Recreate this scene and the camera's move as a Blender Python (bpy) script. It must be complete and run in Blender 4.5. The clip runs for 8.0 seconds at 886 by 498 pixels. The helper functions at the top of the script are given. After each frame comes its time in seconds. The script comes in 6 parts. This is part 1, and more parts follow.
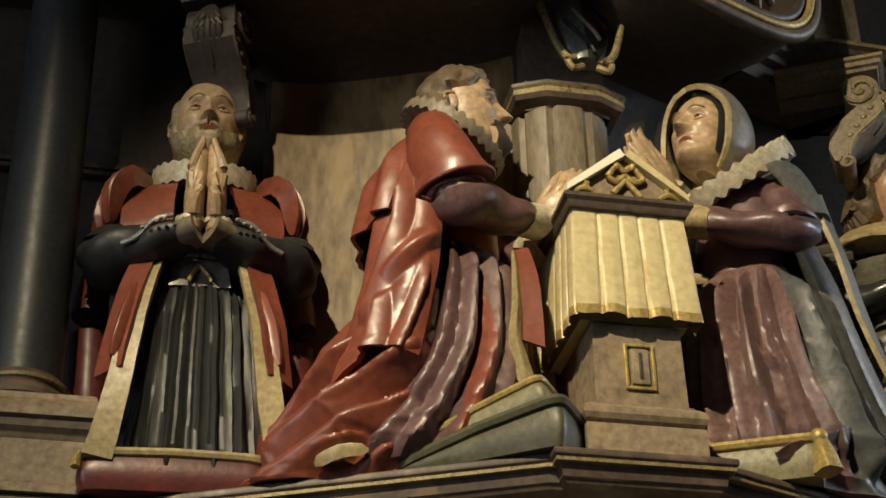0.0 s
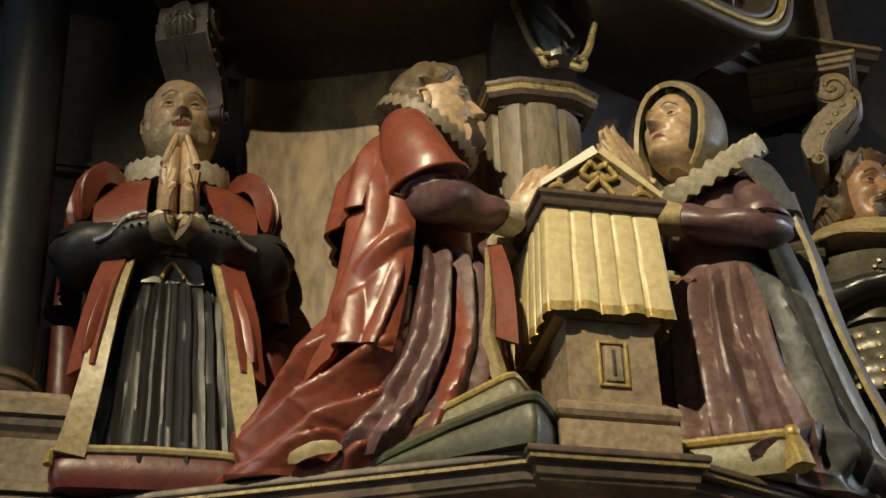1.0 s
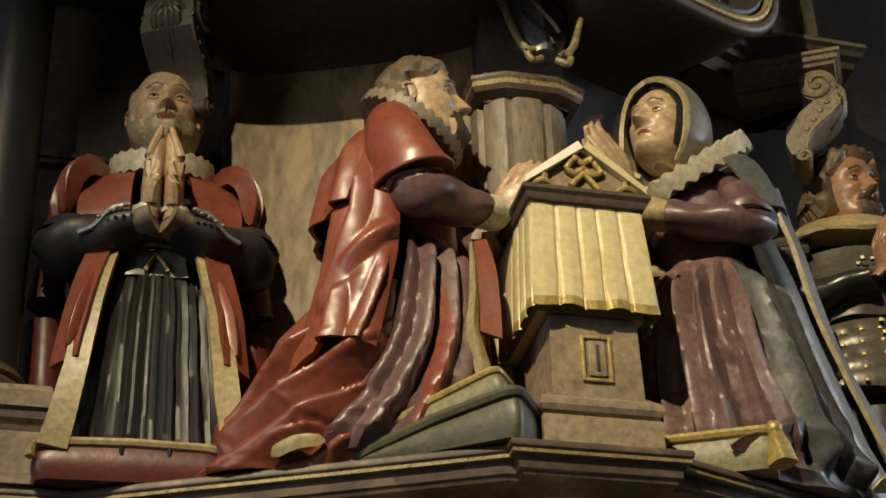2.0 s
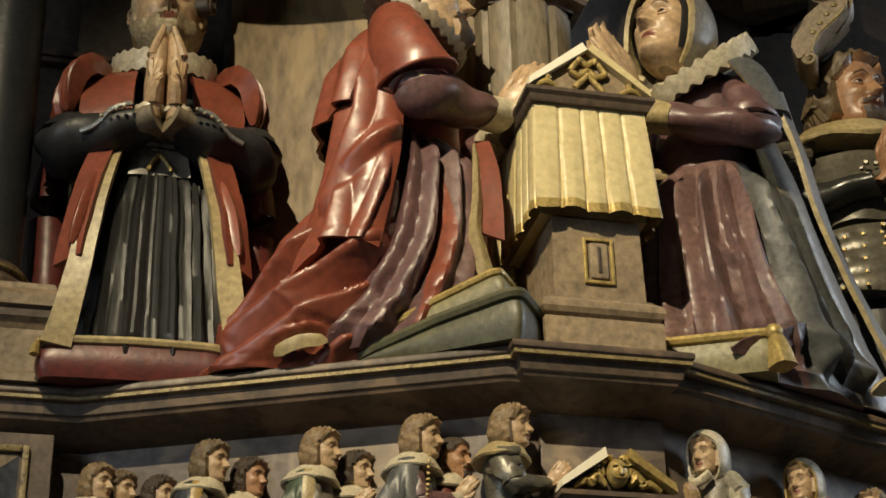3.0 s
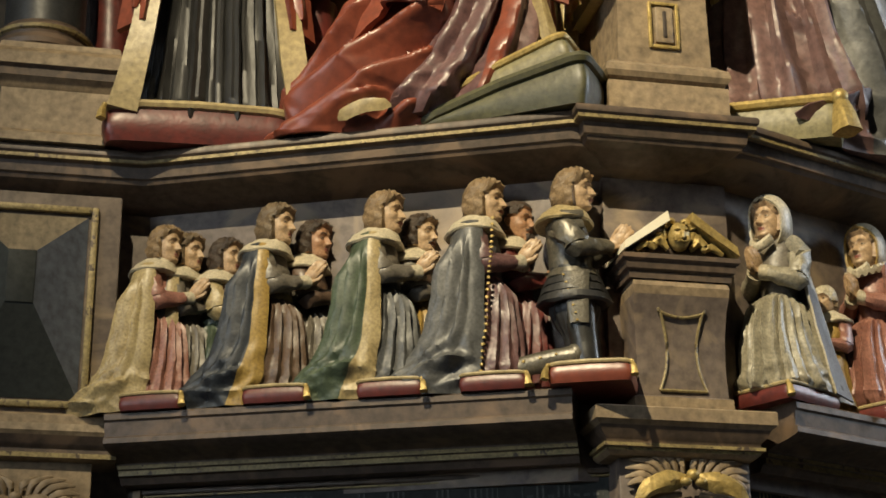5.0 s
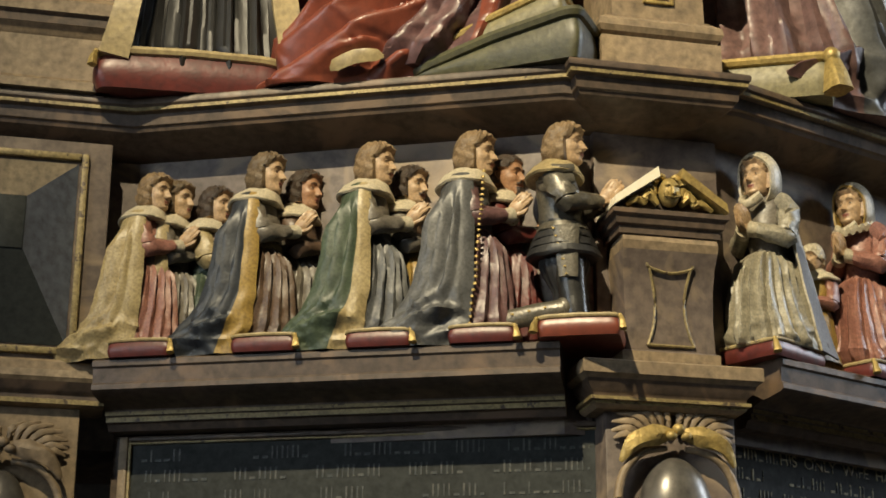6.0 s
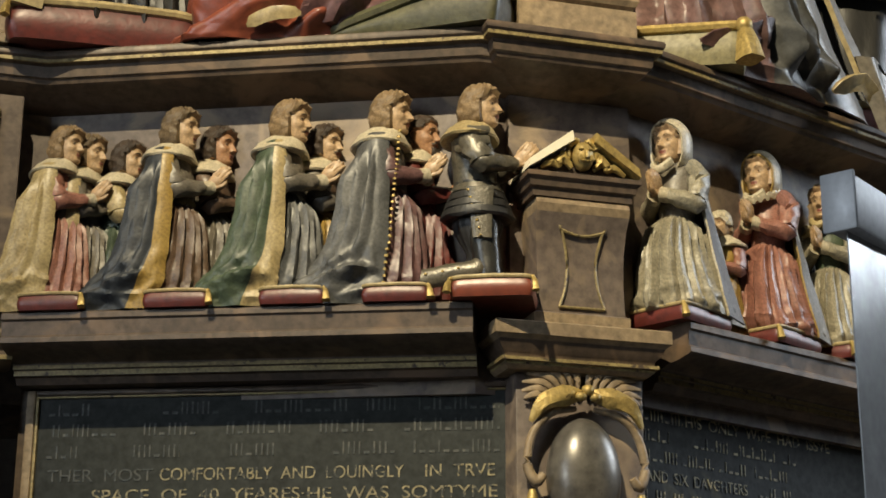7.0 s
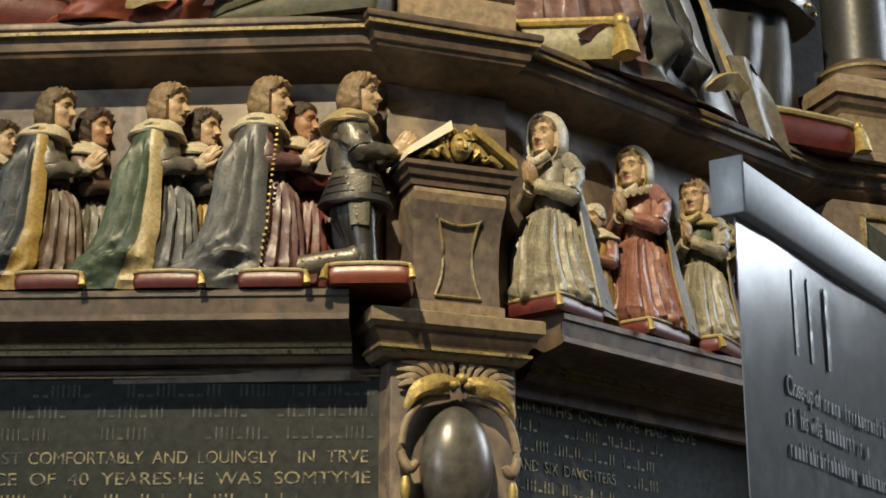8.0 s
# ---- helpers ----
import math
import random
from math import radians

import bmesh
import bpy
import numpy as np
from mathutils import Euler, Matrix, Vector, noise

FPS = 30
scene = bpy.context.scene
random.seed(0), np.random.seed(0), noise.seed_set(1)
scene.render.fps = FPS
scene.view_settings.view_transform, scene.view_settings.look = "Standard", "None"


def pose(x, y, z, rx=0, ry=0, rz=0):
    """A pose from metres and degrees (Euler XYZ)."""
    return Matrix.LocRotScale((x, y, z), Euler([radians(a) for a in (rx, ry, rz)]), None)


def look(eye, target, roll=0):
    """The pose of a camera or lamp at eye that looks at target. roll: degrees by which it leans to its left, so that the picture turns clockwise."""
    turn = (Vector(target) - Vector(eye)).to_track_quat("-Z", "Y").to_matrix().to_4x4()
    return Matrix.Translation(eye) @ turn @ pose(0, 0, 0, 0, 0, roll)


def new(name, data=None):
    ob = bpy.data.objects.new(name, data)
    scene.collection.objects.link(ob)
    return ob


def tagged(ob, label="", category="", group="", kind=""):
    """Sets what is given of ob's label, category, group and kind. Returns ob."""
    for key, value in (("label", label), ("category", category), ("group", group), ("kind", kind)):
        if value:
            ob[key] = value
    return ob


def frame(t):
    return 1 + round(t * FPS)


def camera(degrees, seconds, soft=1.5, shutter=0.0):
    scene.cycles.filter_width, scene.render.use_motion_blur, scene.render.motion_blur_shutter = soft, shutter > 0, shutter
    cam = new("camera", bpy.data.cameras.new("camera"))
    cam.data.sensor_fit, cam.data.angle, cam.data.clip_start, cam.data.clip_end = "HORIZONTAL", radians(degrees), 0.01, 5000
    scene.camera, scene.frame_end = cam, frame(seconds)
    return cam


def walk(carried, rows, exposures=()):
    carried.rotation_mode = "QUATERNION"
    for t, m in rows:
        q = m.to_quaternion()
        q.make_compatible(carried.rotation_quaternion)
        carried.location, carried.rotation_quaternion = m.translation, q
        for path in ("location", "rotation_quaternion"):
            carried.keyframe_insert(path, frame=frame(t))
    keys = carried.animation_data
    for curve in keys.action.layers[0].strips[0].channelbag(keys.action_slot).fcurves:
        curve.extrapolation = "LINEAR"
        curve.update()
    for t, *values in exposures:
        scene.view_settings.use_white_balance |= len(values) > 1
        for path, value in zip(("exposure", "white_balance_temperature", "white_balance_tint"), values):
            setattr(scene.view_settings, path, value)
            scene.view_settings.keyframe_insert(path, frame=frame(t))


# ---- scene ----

# ---------------------------------------------------------------- camera
cam = camera(29.0, 8.0, soft=1.7)
# seconds, eye x, eye z, upward tilt, lean to the right, turn to the left (degrees)
ROWS = [
    (0.0, 0.1000, 1.6700, 31.137, 1.408, -12.816),
    (0.5, 0.1000, 1.6700, 30.919, 1.849, -13.448),
    (1.0, 0.1000, 1.6700, 31.014, 1.969, -13.846),
    (2.3, 0.1000, 1.6700, 30.584, 1.858, -14.478),
    (2.5, 0.1000, 1.6700, 30.220, 1.902, -14.299),
    (3.0, 0.1000, 1.6650, 27.574, 1.418, -14.230),
    (3.5, 0.1000, 1.6580, 25.127, 1.050, -13.763),
    (4.0, 0.1000, 1.6480, 22.668, 0.723, -12.890),
    (4.5, 0.0900, 1.6450, 20.503, 0.795, -12.526),
    (4.7, 0.0863, 1.6435, 20.479, 0.514, -12.120),
    (5.8, 0.0657, 1.6355, 18.430, -0.060, -12.334),
    (6.0, 0.0620, 1.6340, 18.530, -0.251, -12.747),
    (6.5, 0.0450, 1.6260, 17.780, -0.048, -14.189),
    (7.0, 0.0260, 1.6180, 17.390, -0.231, -16.351),
    (7.5, 0.0140, 1.6060, 17.403, -0.175, -19.250),
    (8.0, 0.0000, 1.6000, 17.223, 0.095, -21.071),
]


def aim(t, x, z, tilt, lean, turn):
    a, e = radians(turn), radians(tilt)
    eye = Vector((x, 0.0, z))
    return t, look(eye, eye + Vector((-math.sin(a) * math.cos(e), math.cos(a) * math.cos(e), math.sin(e))), -lean)


walk(cam, [aim(*r) for r in ROWS], exposures=[(0.0, -0.55), (2.5, -0.60), (3.4, -0.38), (4.5, -0.22), (5.8, -0.12), (8.0, -0.08)])

# ---------------------------------------------------------------- light
world = bpy.data.worlds.new("world")
scene.world = world
world.use_nodes = True
wt = world.node_tree
bg = wt.nodes["Background"]
sky = wt.nodes.new("ShaderNodeTexSky")
sky.sky_type, sky.sun_disc = "NISHITA", False
sky.sun_elevation, sky.sun_rotation = radians(35), radians(200)
wt.links.new(sky.outputs[0], bg.inputs[0])
bg.inputs[1].default_value = 0.10


def lamp(name, kind, at, to, watts, colour, size=0.2, spread=None, size_y=None):
    d = bpy.data.lights.new(name, kind)
    d.energy, d.color = watts, colour
    if kind == "AREA":
        d.size = size
        if size_y:
            d.shape, d.size_y = "RECTANGLE", size_y
    else:
        d.shadow_soft_size = size
        d.spot_size, d.spot_blend = spread, 0.9
    ob = new(name, d)
    ob.matrix_world = look(at, to)
    return ob


# the monument's own spotlight, high on a pier to its left, and cool daylight from the nave's windows
KEY_AT = (-1.3, -0.4, 6.5)
lamp("spotlight", "SPOT", KEY_AT, (1.85, 3.4, 2.82), 2350, (1.0, 0.85, 0.56), 0.04, radians(47))
lamp("window_light", "AREA", (-6.95, -2.0, 4.2), (1.0, 3.4, 2.6), 235, (0.80, 0.90, 1.0), 2.2, size_y=3.8)
lamp("window_light", "AREA", (8.95, 2.7, 5.9), (1.0, 2.4, 2.6), 430, (0.82, 0.91, 1.0), 2.2, size_y=2.8)


# ---------------------------------------------------------------- materials
def mat(name, colour, colour2=None, rough=0.5, metal=0.0, scale=6.0, grain=60.0, bump=0.25, mix=0.6, coat=0.0, wear=None, wear_at=0.62,
        stretch=(1, 1, 1), vein=None, spread=0.0):
    """Paint, stone or gilding: two scales of colour variation, chips of a wear colour, fine relief."""
    m = bpy.data.materials.new(name)
    m.use_nodes = True
    t = m.node_tree
    b = t.nodes["Principled BSDF"]
    link = t.links.new
    co = t.nodes.new("ShaderNodeTexCoord")
    mp = t.nodes.new("ShaderNodeMapping")
    mp.inputs["Scale"].default_value = stretch
    link(co.outputs["Object"], mp.inputs[0])

    def noise_tex(s, detail=5.0, rough_=0.6):
        n = t.nodes.new("ShaderNodeTexNoise")
        n.inputs["Scale"].default_value, n.inputs["Detail"].default_value, n.inputs["Roughness"].default_value = s, detail, rough_
        link(mp.outputs[0], n.inputs["Vector"])
        return n

    def ramp(src, lo, hi):
        r = t.nodes.new("ShaderNodeMapRange")
        r.inputs["From Min"].default_value, r.inputs["From Max"].default_value = lo, hi
        link(src, r.inputs["Value"])
        return r.outputs[0]

    def blend(fac, a, c):
        n = t.nodes.new("ShaderNodeMix")
        n.data_type = "RGBA"
        for sock, v in ((n.inputs[0], fac), (n.inputs[6], a), (n.inputs[7], c)):
            if hasattr(v, "is_linked"):
                link(v, sock)
            else:
                sock.default_value = v if isinstance(v, (int, float)) else (*v, 1)
        return n.outputs[2]

    colour2 = colour2 or tuple(c * 0.55 for c in colour)
    big, fine = noise_tex(scale), noise_tex(grain, 3.0)
    f1 = ramp(big.outputs["Fac"], 0.32, 0.72)
    col = blend(f1, colour, colour2)
    f2 = ramp(fine.outputs["Fac"], 0.35, 0.75)
    dark = tuple(c * (1 - mix) for c in colour2)
    mul = t.nodes.new("ShaderNodeMath")
    mul.operation, mul.inputs[1].default_value = "MULTIPLY", 0.75
    link(f2, mul.inputs[0])
    col = blend(mul.outputs[0], col, dark)
    if vein:
        w = t.nodes.new("ShaderNodeTexNoise")
        w.inputs["Scale"].default_value, w.inputs["Detail"].default_value, w.inputs["Distortion"].default_value = scale * 0.8, 8.0, 2.2
        link(mp.outputs[0], w.inputs["Vector"])
        col = blend(ramp(w.outputs["Fac"], 0.53, 0.62), col, vein)
    if wear:
        w = noise_tex(grain * 0.33, 6.0, 0.7)
        col = blend(ramp(w.outputs["Fac"], wear_at, wear_at + 0.03), col, wear)
    link(col, b.inputs["Base Color"])
    rr = t.nodes.new("ShaderNodeMapRange")
    rr.inputs["To Min"].default_value, rr.inputs["To Max"].default_value = max(0.05, rough - 0.10), min(1.0, rough + 0.16)
    link(fine.outputs["Fac"], rr.inputs["Value"])
    link(rr.outputs[0], b.inputs["Roughness"])
    b.inputs["Metallic"].default_value = metal
    b.inputs["Coat Weight"].default_value, b.inputs["Coat Roughness"].default_value = coat * 0.35, 0.28
    bp = t.nodes.new("ShaderNodeBump")
    bp.inputs["Strength"].default_value, bp.inputs["Distance"].default_value = bump, 0.006
    add = t.nodes.new("ShaderNodeMath")
    add.operation = "ADD"
    link(big.outputs["Fac"], add.inputs[0])
    link(fine.outputs["Fac"], add.inputs[1])
    link(add.outputs[0], bp.inputs["Height"])
    link(bp.outputs[0], b.inputs["Normal"])
    return m


M = {
    "marble": mat("brown painted marble", (0.135, 0.095, 0.066), (0.066, 0.048, 0.037), 0.48, scale=5, grain=45, vein=(0.15, 0.10, 0.065), bump=0.12),
    "frieze": mat("grey-brown veined stone", (0.20, 0.155, 0.12), (0.115, 0.09, 0.08), 0.5, scale=4, grain=40, vein=(0.25, 0.19, 0.13), bump=0.1),
    "tan": mat("ochre painted panel", (0.23, 0.145, 0.048), (0.15, 0.095, 0.036), 0.5, scale=3.5, grain=28, stretch=(1.5, 1.5, 0.5), vein=(0.27, 0.175, 0.065), bump=0.1),
    "stone": mat("buff stone", (0.34, 0.255, 0.155), (0.22, 0.16, 0.10), 0.55, scale=6, grain=50, bump=0.15),
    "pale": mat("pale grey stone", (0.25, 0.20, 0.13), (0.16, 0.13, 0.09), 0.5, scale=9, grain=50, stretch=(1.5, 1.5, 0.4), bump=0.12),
    "black": mat("polished black touchstone", (0.046, 0.048, 0.049), (0.028, 0.029, 0.030), 0.40, scale=8, grain=80, bump=0.05),
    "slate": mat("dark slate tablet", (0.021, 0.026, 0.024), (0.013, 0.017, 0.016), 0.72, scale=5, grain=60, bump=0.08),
    # Dark brown with the upper stage's deep shade put into the colour.
    "shade": mat("shaded dark brown", (0.070, 0.052, 0.039), (0.040, 0.030, 0.023), 0.5, scale=6, grain=40, bump=0.2),
    "gold": mat("worn gilding", (0.56, 0.41, 0.14), (0.38, 0.27, 0.09), 0.42, metal=0.35, scale=14, grain=90, bump=0.35, wear=(0.12, 0.07, 0.03), wear_at=0.66),
    "gilt_line": mat("gilt line", (0.38, 0.30, 0.13), (0.20, 0.15, 0.07), 0.5, metal=0.15, scale=16, grain=120, bump=0.2, wear=(0.07, 0.05, 0.035), wear_at=0.58),
    "bright": mat("pale gilding with lamplight", (0.92, 0.87, 0.72), (0.86, 0.78, 0.58), 0.25, metal=0.0, mix=0.1, scale=14, grain=90, bump=0.15),
    "letter": mat("gilt lettering", (0.42, 0.36, 0.20), (0.16, 0.14, 0.09), 0.5, metal=0.2, scale=20, grain=150, bump=0.1, wear=(0.04, 0.043, 0.04), wear_at=0.51),
    "faint": mat("worn lettering", (0.10, 0.10, 0.085), (0.04, 0.045, 0.045), 0.5, scale=30, grain=150, bump=0.1, wear=(0.028, 0.034, 0.034), wear_at=0.48),
    "cloth": mat("pale gold painted cloth", (0.68, 0.57, 0.31), (0.58, 0.47, 0.24), 0.42, scale=7, grain=50, bump=0.10, coat=0.15, mix=0.3),
    "red": mat("red oil paint", (0.275, 0.074, 0.040), (0.165, 0.042, 0.025), 0.36, scale=5, grain=45, bump=0.15, coat=0.5, mix=0.35),
    "maroon": mat("maroon paint", (0.16, 0.032, 0.025), (0.09, 0.02, 0.017), 0.4, scale=6, grain=50, coat=0.3, bump=0.15),
    "rose": mat("rose paint", (0.37, 0.175, 0.125), (0.25, 0.11, 0.085), 0.42, scale=8, grain=60, coat=0.25, bump=0.15),
    "plum": mat("plum paint", (0.17, 0.088, 0.085), (0.10, 0.052, 0.052), 0.40, scale=7, grain=60, coat=0.5, bump=0.18),
    "mauve": mat("mauve paint", (0.22, 0.125, 0.112), (0.13, 0.075, 0.07), 0.46, scale=6, grain=60, coat=0.4, bump=0.18),
    "bluegrey": mat("blue-grey paint", (0.12, 0.12, 0.115), (0.065, 0.068, 0.07), 0.46, scale=8, grain=60, coat=0.4, bump=0.15),
    "navy": mat("dark blue paint", (0.042, 0.050, 0.062), (0.022, 0.026, 0.032), 0.48, scale=8, grain=60, coat=0.4, bump=0.15),
    "green": mat("green paint", (0.085, 0.115, 0.068), (0.042, 0.062, 0.040), 0.48, scale=8, grain=60, coat=0.35, bump=0.15),
    "ochre": mat("ochre paint", (0.42, 0.28, 0.075), (0.30, 0.19, 0.05), 0.42, scale=8, grain=60, coat=0.25, bump=0.15),
    "cream": mat("cream paint", (0.48, 0.38, 0.19), (0.33, 0.25, 0.12), 0.42, scale=8, grain=60, coat=0.2, bump=0.18, wear=(0.30, 0.21, 0.10), wear_at=0.68),
    "white": mat("ivory paint", (0.62, 0.55, 0.40), (0.46, 0.40, 0.28), 0.42, scale=9, grain=60, coat=0.2, bump=0.15),
    "dove": mat("greyed ivory paint", (0.40, 0.36, 0.26), (0.25, 0.225, 0.165), 0.42, scale=9, grain=60, coat=0.2, bump=0.15),
    "grey": mat("grey paint", (0.21, 0.185, 0.145), (0.12, 0.105, 0.085), 0.40, scale=8, grain=60, coat=0.25, bump=0.18),
    "brown": mat("brown paint", (0.15, 0.095, 0.06), (0.09, 0.055, 0.036), 0.42, scale=8, grain=60, coat=0.25, bump=0.18),
    "boss": mat("polished grey boss", (0.17, 0.158, 0.135), (0.11, 0.10, 0.09), 0.30, metal=0.3, scale=9, grain=40, bump=0.04, coat=0.3),
    "jet": mat("black paint", (0.032, 0.031, 0.030), (0.018, 0.018, 0.018), 0.45, scale=9, grain=50, bump=0.2, stretch=(1, 1, 0.4)),
    "armour": mat("grey painted armour", (0.17, 0.15, 0.11), (0.085, 0.078, 0.06), 0.32, metal=0.25, scale=10, grain=60, coat=0.3, bump=0.2),
    "steel": mat("dark painted armour", (0.055, 0.055, 0.05), (0.03, 0.03, 0.029), 0.28, metal=0.3, scale=10, grain=60, coat=0.4, bump=0.15),
    "skin": mat("painted flesh", (0.52, 0.36, 0.21), (0.43, 0.285, 0.16), 0.42, scale=9, grain=60, coat=0.25, bump=0.12),
    "ruddy": mat("ruddy and shaded painted flesh", (0.42, 0.23, 0.12), (0.34, 0.175, 0.09), 0.40, scale=9, grain=60, coat=0.25, bump=0.12),
    "hair": mat("grey-brown carved hair", (0.190, 0.135, 0.075), (0.095, 0.066, 0.038), 0.5, scale=22, grain=90, bump=0.35),
    "tawny": mat("tawny carved hair", (0.29, 0.20, 0.105), (0.17, 0.11, 0.055), 0.5, scale=22, grain=90, bump=0.35),
    "dark_hair": mat("dark carved hair", (0.075, 0.05, 0.032), (0.035, 0.024, 0.018), 0.5, scale=22, grain=90, bump=0.6),
    "beard": mat("pale carved beard", (0.42, 0.34, 0.21), (0.27, 0.21, 0.12), 0.5, scale=26, grain=90, bump=0.7),
    "silver": mat("silver braid", (0.34, 0.35, 0.33), (0.22, 0.23, 0.23), 0.35, metal=0.5, scale=20, grain=90, bump=0.3),
    "olive": mat("olive cushion paint", (0.10, 0.095, 0.040), (0.055, 0.052, 0.024), 0.48, scale=8, grain=60, coat=0.25, bump=0.15),
    "sage": mat("faded sage cushion paint", (0.27, 0.235, 0.12), (0.17, 0.15, 0.075), 0.45, scale=8, grain=60, coat=0.2, bump=0.2),
    "lip": mat("lip paint", (0.34, 0.13, 0.09), (0.28, 0.10, 0.07), 0.4),
    "eye": mat("painted eye", (0.55, 0.48, 0.36), (0.48, 0.40, 0.30), 0.3, bump=0.02),
    "iris": mat("dark iris", (0.03, 0.022, 0.016), (0.02, 0.016, 0.012), 0.25, bump=0.02),
    "facet_blue": mat("blue-grey lit facet", (0.15, 0.17, 0.22), (0.09, 0.105, 0.14), 0.4, scale=5, grain=50, bump=0.05),
    "church": mat("old church stone", (0.20, 0.18, 0.15), (0.13, 0.115, 0.10), 0.8, scale=1.2, grain=14, bump=0.4),
    "flags": mat("floor flagstone", (0.17, 0.15, 0.13), (0.11, 0.10, 0.09), 0.55, scale=1.5, grain=20, bump=0.2),
    "rail": mat("satin aluminium", (0.62, 0.63, 0.65), (0.57, 0.58, 0.60), 0.42, metal=0.15, scale=6, grain=150, bump=0.0, mix=0.15),
    "print": mat("glossy grey banner print", (0.50, 0.505, 0.51), (0.38, 0.385, 0.39), 0.16, scale=2.0, grain=30, bump=0.02, coat=0.2),
    "printed": mat("banner lettering", (0.85, 0.85, 0.85), (0.80, 0.80, 0.80), 0.27, bump=0.02, coat=0.2, mix=0.1),
    "crest_red": mat("heraldic red", (0.20, 0.04, 0.03), (0.12, 0.025, 0.02), 0.4, bump=0.2),
}


# ---------------------------------------------------------------- building helpers
def mesh_of(name, verts, faces, mats, idx=None, smooth=True, sharp=50):
    me = bpy.data.meshes.new(name)
    me.from_pydata([tuple(v) for v in verts], [], [tuple(f) for f in faces])
    for k in mats:
        me.materials.append(M[k])
    if idx is not None:
        me.polygons.foreach_set("material_index", idx)
    me.polygons.foreach_set("use_smooth", [smooth] * len(me.polygons))
    me.update()
    if smooth and sharp:
        me.set_sharp_from_angle(angle=radians(sharp))
    return me


class Build:
    """Collects shapes, each in its own material, into one mesh."""

    def __init__(self):
        self.v, self.f, self.i, self.mats = [], [], [], []

    def m(self, key):
        if key not in self.mats:
            self.mats.append(key)
        return self.mats.index(key)

    def add(self, verts, faces, key, place=None):
        k, n = None if isinstance(key, list) else self.m(key), len(self.v)
        self.v += [place @ Vector(p) for p in verts] if place else [Vector(p) for p in verts]
        self.f += [[n + a for a in q] for q in faces]
        self.i += [self.m(x) for x in key] if isinstance(key, list) else [k] * len(faces)

    def grid(self, rows, key, closed=True, cap=True, place=None, colour=None):
        """Skin over rows of points."""
        n, faces, keys = len(rows[0]), [], []
        for a in range(len(rows) - 1):
            for b in range(n if closed else n - 1):
                c = (b + 1) % n
                faces.append([a * n + b, a * n + c, (a + 1) * n + c, (a + 1) * n + b])
                keys.append(colour(a, b) if colour else key)
        if cap and closed:
            faces += [list(range(n))[::-1], [(len(rows) - 1) * n + b for b in range(n)]]
            keys += [key, key]
        self.add([p for r in rows for p in r], faces, keys, place)

    def box(self, lo, hi, key, bevel=0.0, place=None):
        bm = bmesh.new()
        bmesh.ops.create_cube(bm, size=1)
        for v in bm.verts:
            v.co = Vector([(lo[k] + hi[k]) / 2 + v.co[k] * (hi[k] - lo[k]) for k in range(3)])
        if bevel:
            bmesh.ops.bevel(bm, geom=bm.edges[:], offset=bevel, segments=2, affect="EDGES", profile=0.5)
        bm.normal_update()
        self.add([v.co.copy() for v in bm.verts], [[v.index for v in q.verts] for q in bm.faces], key, place)
        bm.free()

    def ball(self, at, r, key, n=16, place=None, turn=None):
        rr = r if isinstance(r, tuple) else (r, r, r)
        m = Matrix.Translation(at) @ (turn or Matrix()) @ Matrix.Diagonal((*rr, 1))
        rows = []
        for a in range(1, n // 2):
            e = math.pi * a / (n // 2)
            rows.append([m @ Vector((math.sin(e) * math.cos(2 * math.pi * b / n), math.sin(e) * math.sin(2 * math.pi * b / n), -math.cos(e))) for b in range(n)])
        self.grid(rows, key, place=place)

    def tube(self, pts, radii, key, n=10, place=None, flat=1.0, up=(0, 0, 1), ripple=None, steps=4):
        """A limb or roll along a smooth path; flat squeezes it along its side."""
        pts = [Vector(p) for p in pts]
        if not isinstance(radii, (list, tuple)):
            radii = [radii] * len(pts)
        path, rad = [], []
        for a in range(len(pts) - 1):
            p0, p1, p2, p3 = pts[max(a - 1, 0)], pts[a], pts[a + 1], pts[min(a + 2, len(pts) - 1)]
            for s in range(steps + (a == len(pts) - 2)):
                u = s / steps
                path.append(0.5 * ((2 * p1) + (p2 - p0) * u + (2 * p0 - 5 * p1 + 4 * p2 - p3) * u * u + (3 * p1 - p0 - 3 * p2 + p3) * u ** 3))
                rad.append(radii[a] * (1 - u) + radii[a + 1] * u)
        rows = []
        for a, p in enumerate(path):
            d = (path[min(a + 1, len(path) - 1)] - path[max(a - 1, 0)]).normalized()
            x = d.cross(Vector(up))
            x = x.normalized() if x.length > 1e-4 else Vector((1, 0, 0))
            y = d.cross(x)
            row = []
            for b in range(n):
                th = 2 * math.pi * b / n
                r = rad[a] * (1 + (ripple(a / len(path), th) if ripple else 0))
                row.append(p + x * (math.cos(th) * r * flat) + y * (math.sin(th) * r))
            rows.append(row)
        self.grid(rows, key, place=place)

    def sweep(self, path, profile, key, keys=None, ends=True):
        """A moulding: profile (outward, z) carried along a plan path with mitred corners. keys: a material for each profile edge."""
        pts = [Vector((*p, 0)) for p in path]
        rows = []
        for a, p in enumerate(pts):
            d1 = (p - pts[a - 1]).normalized() if a else None
            d2 = (pts[a + 1] - p).normalized() if a < len(pts) - 1 else None
            n1, n2 = [Vector((d.y, -d.x, 0)) if d else None for d in (d1, d2)]
            n = (n1 or n2) if not (n1 and n2) else (n1 + n2) / (1 + n1.dot(n2))
            rows.append([p + n * o + Vector((0, 0, z)) for o, z in profile])
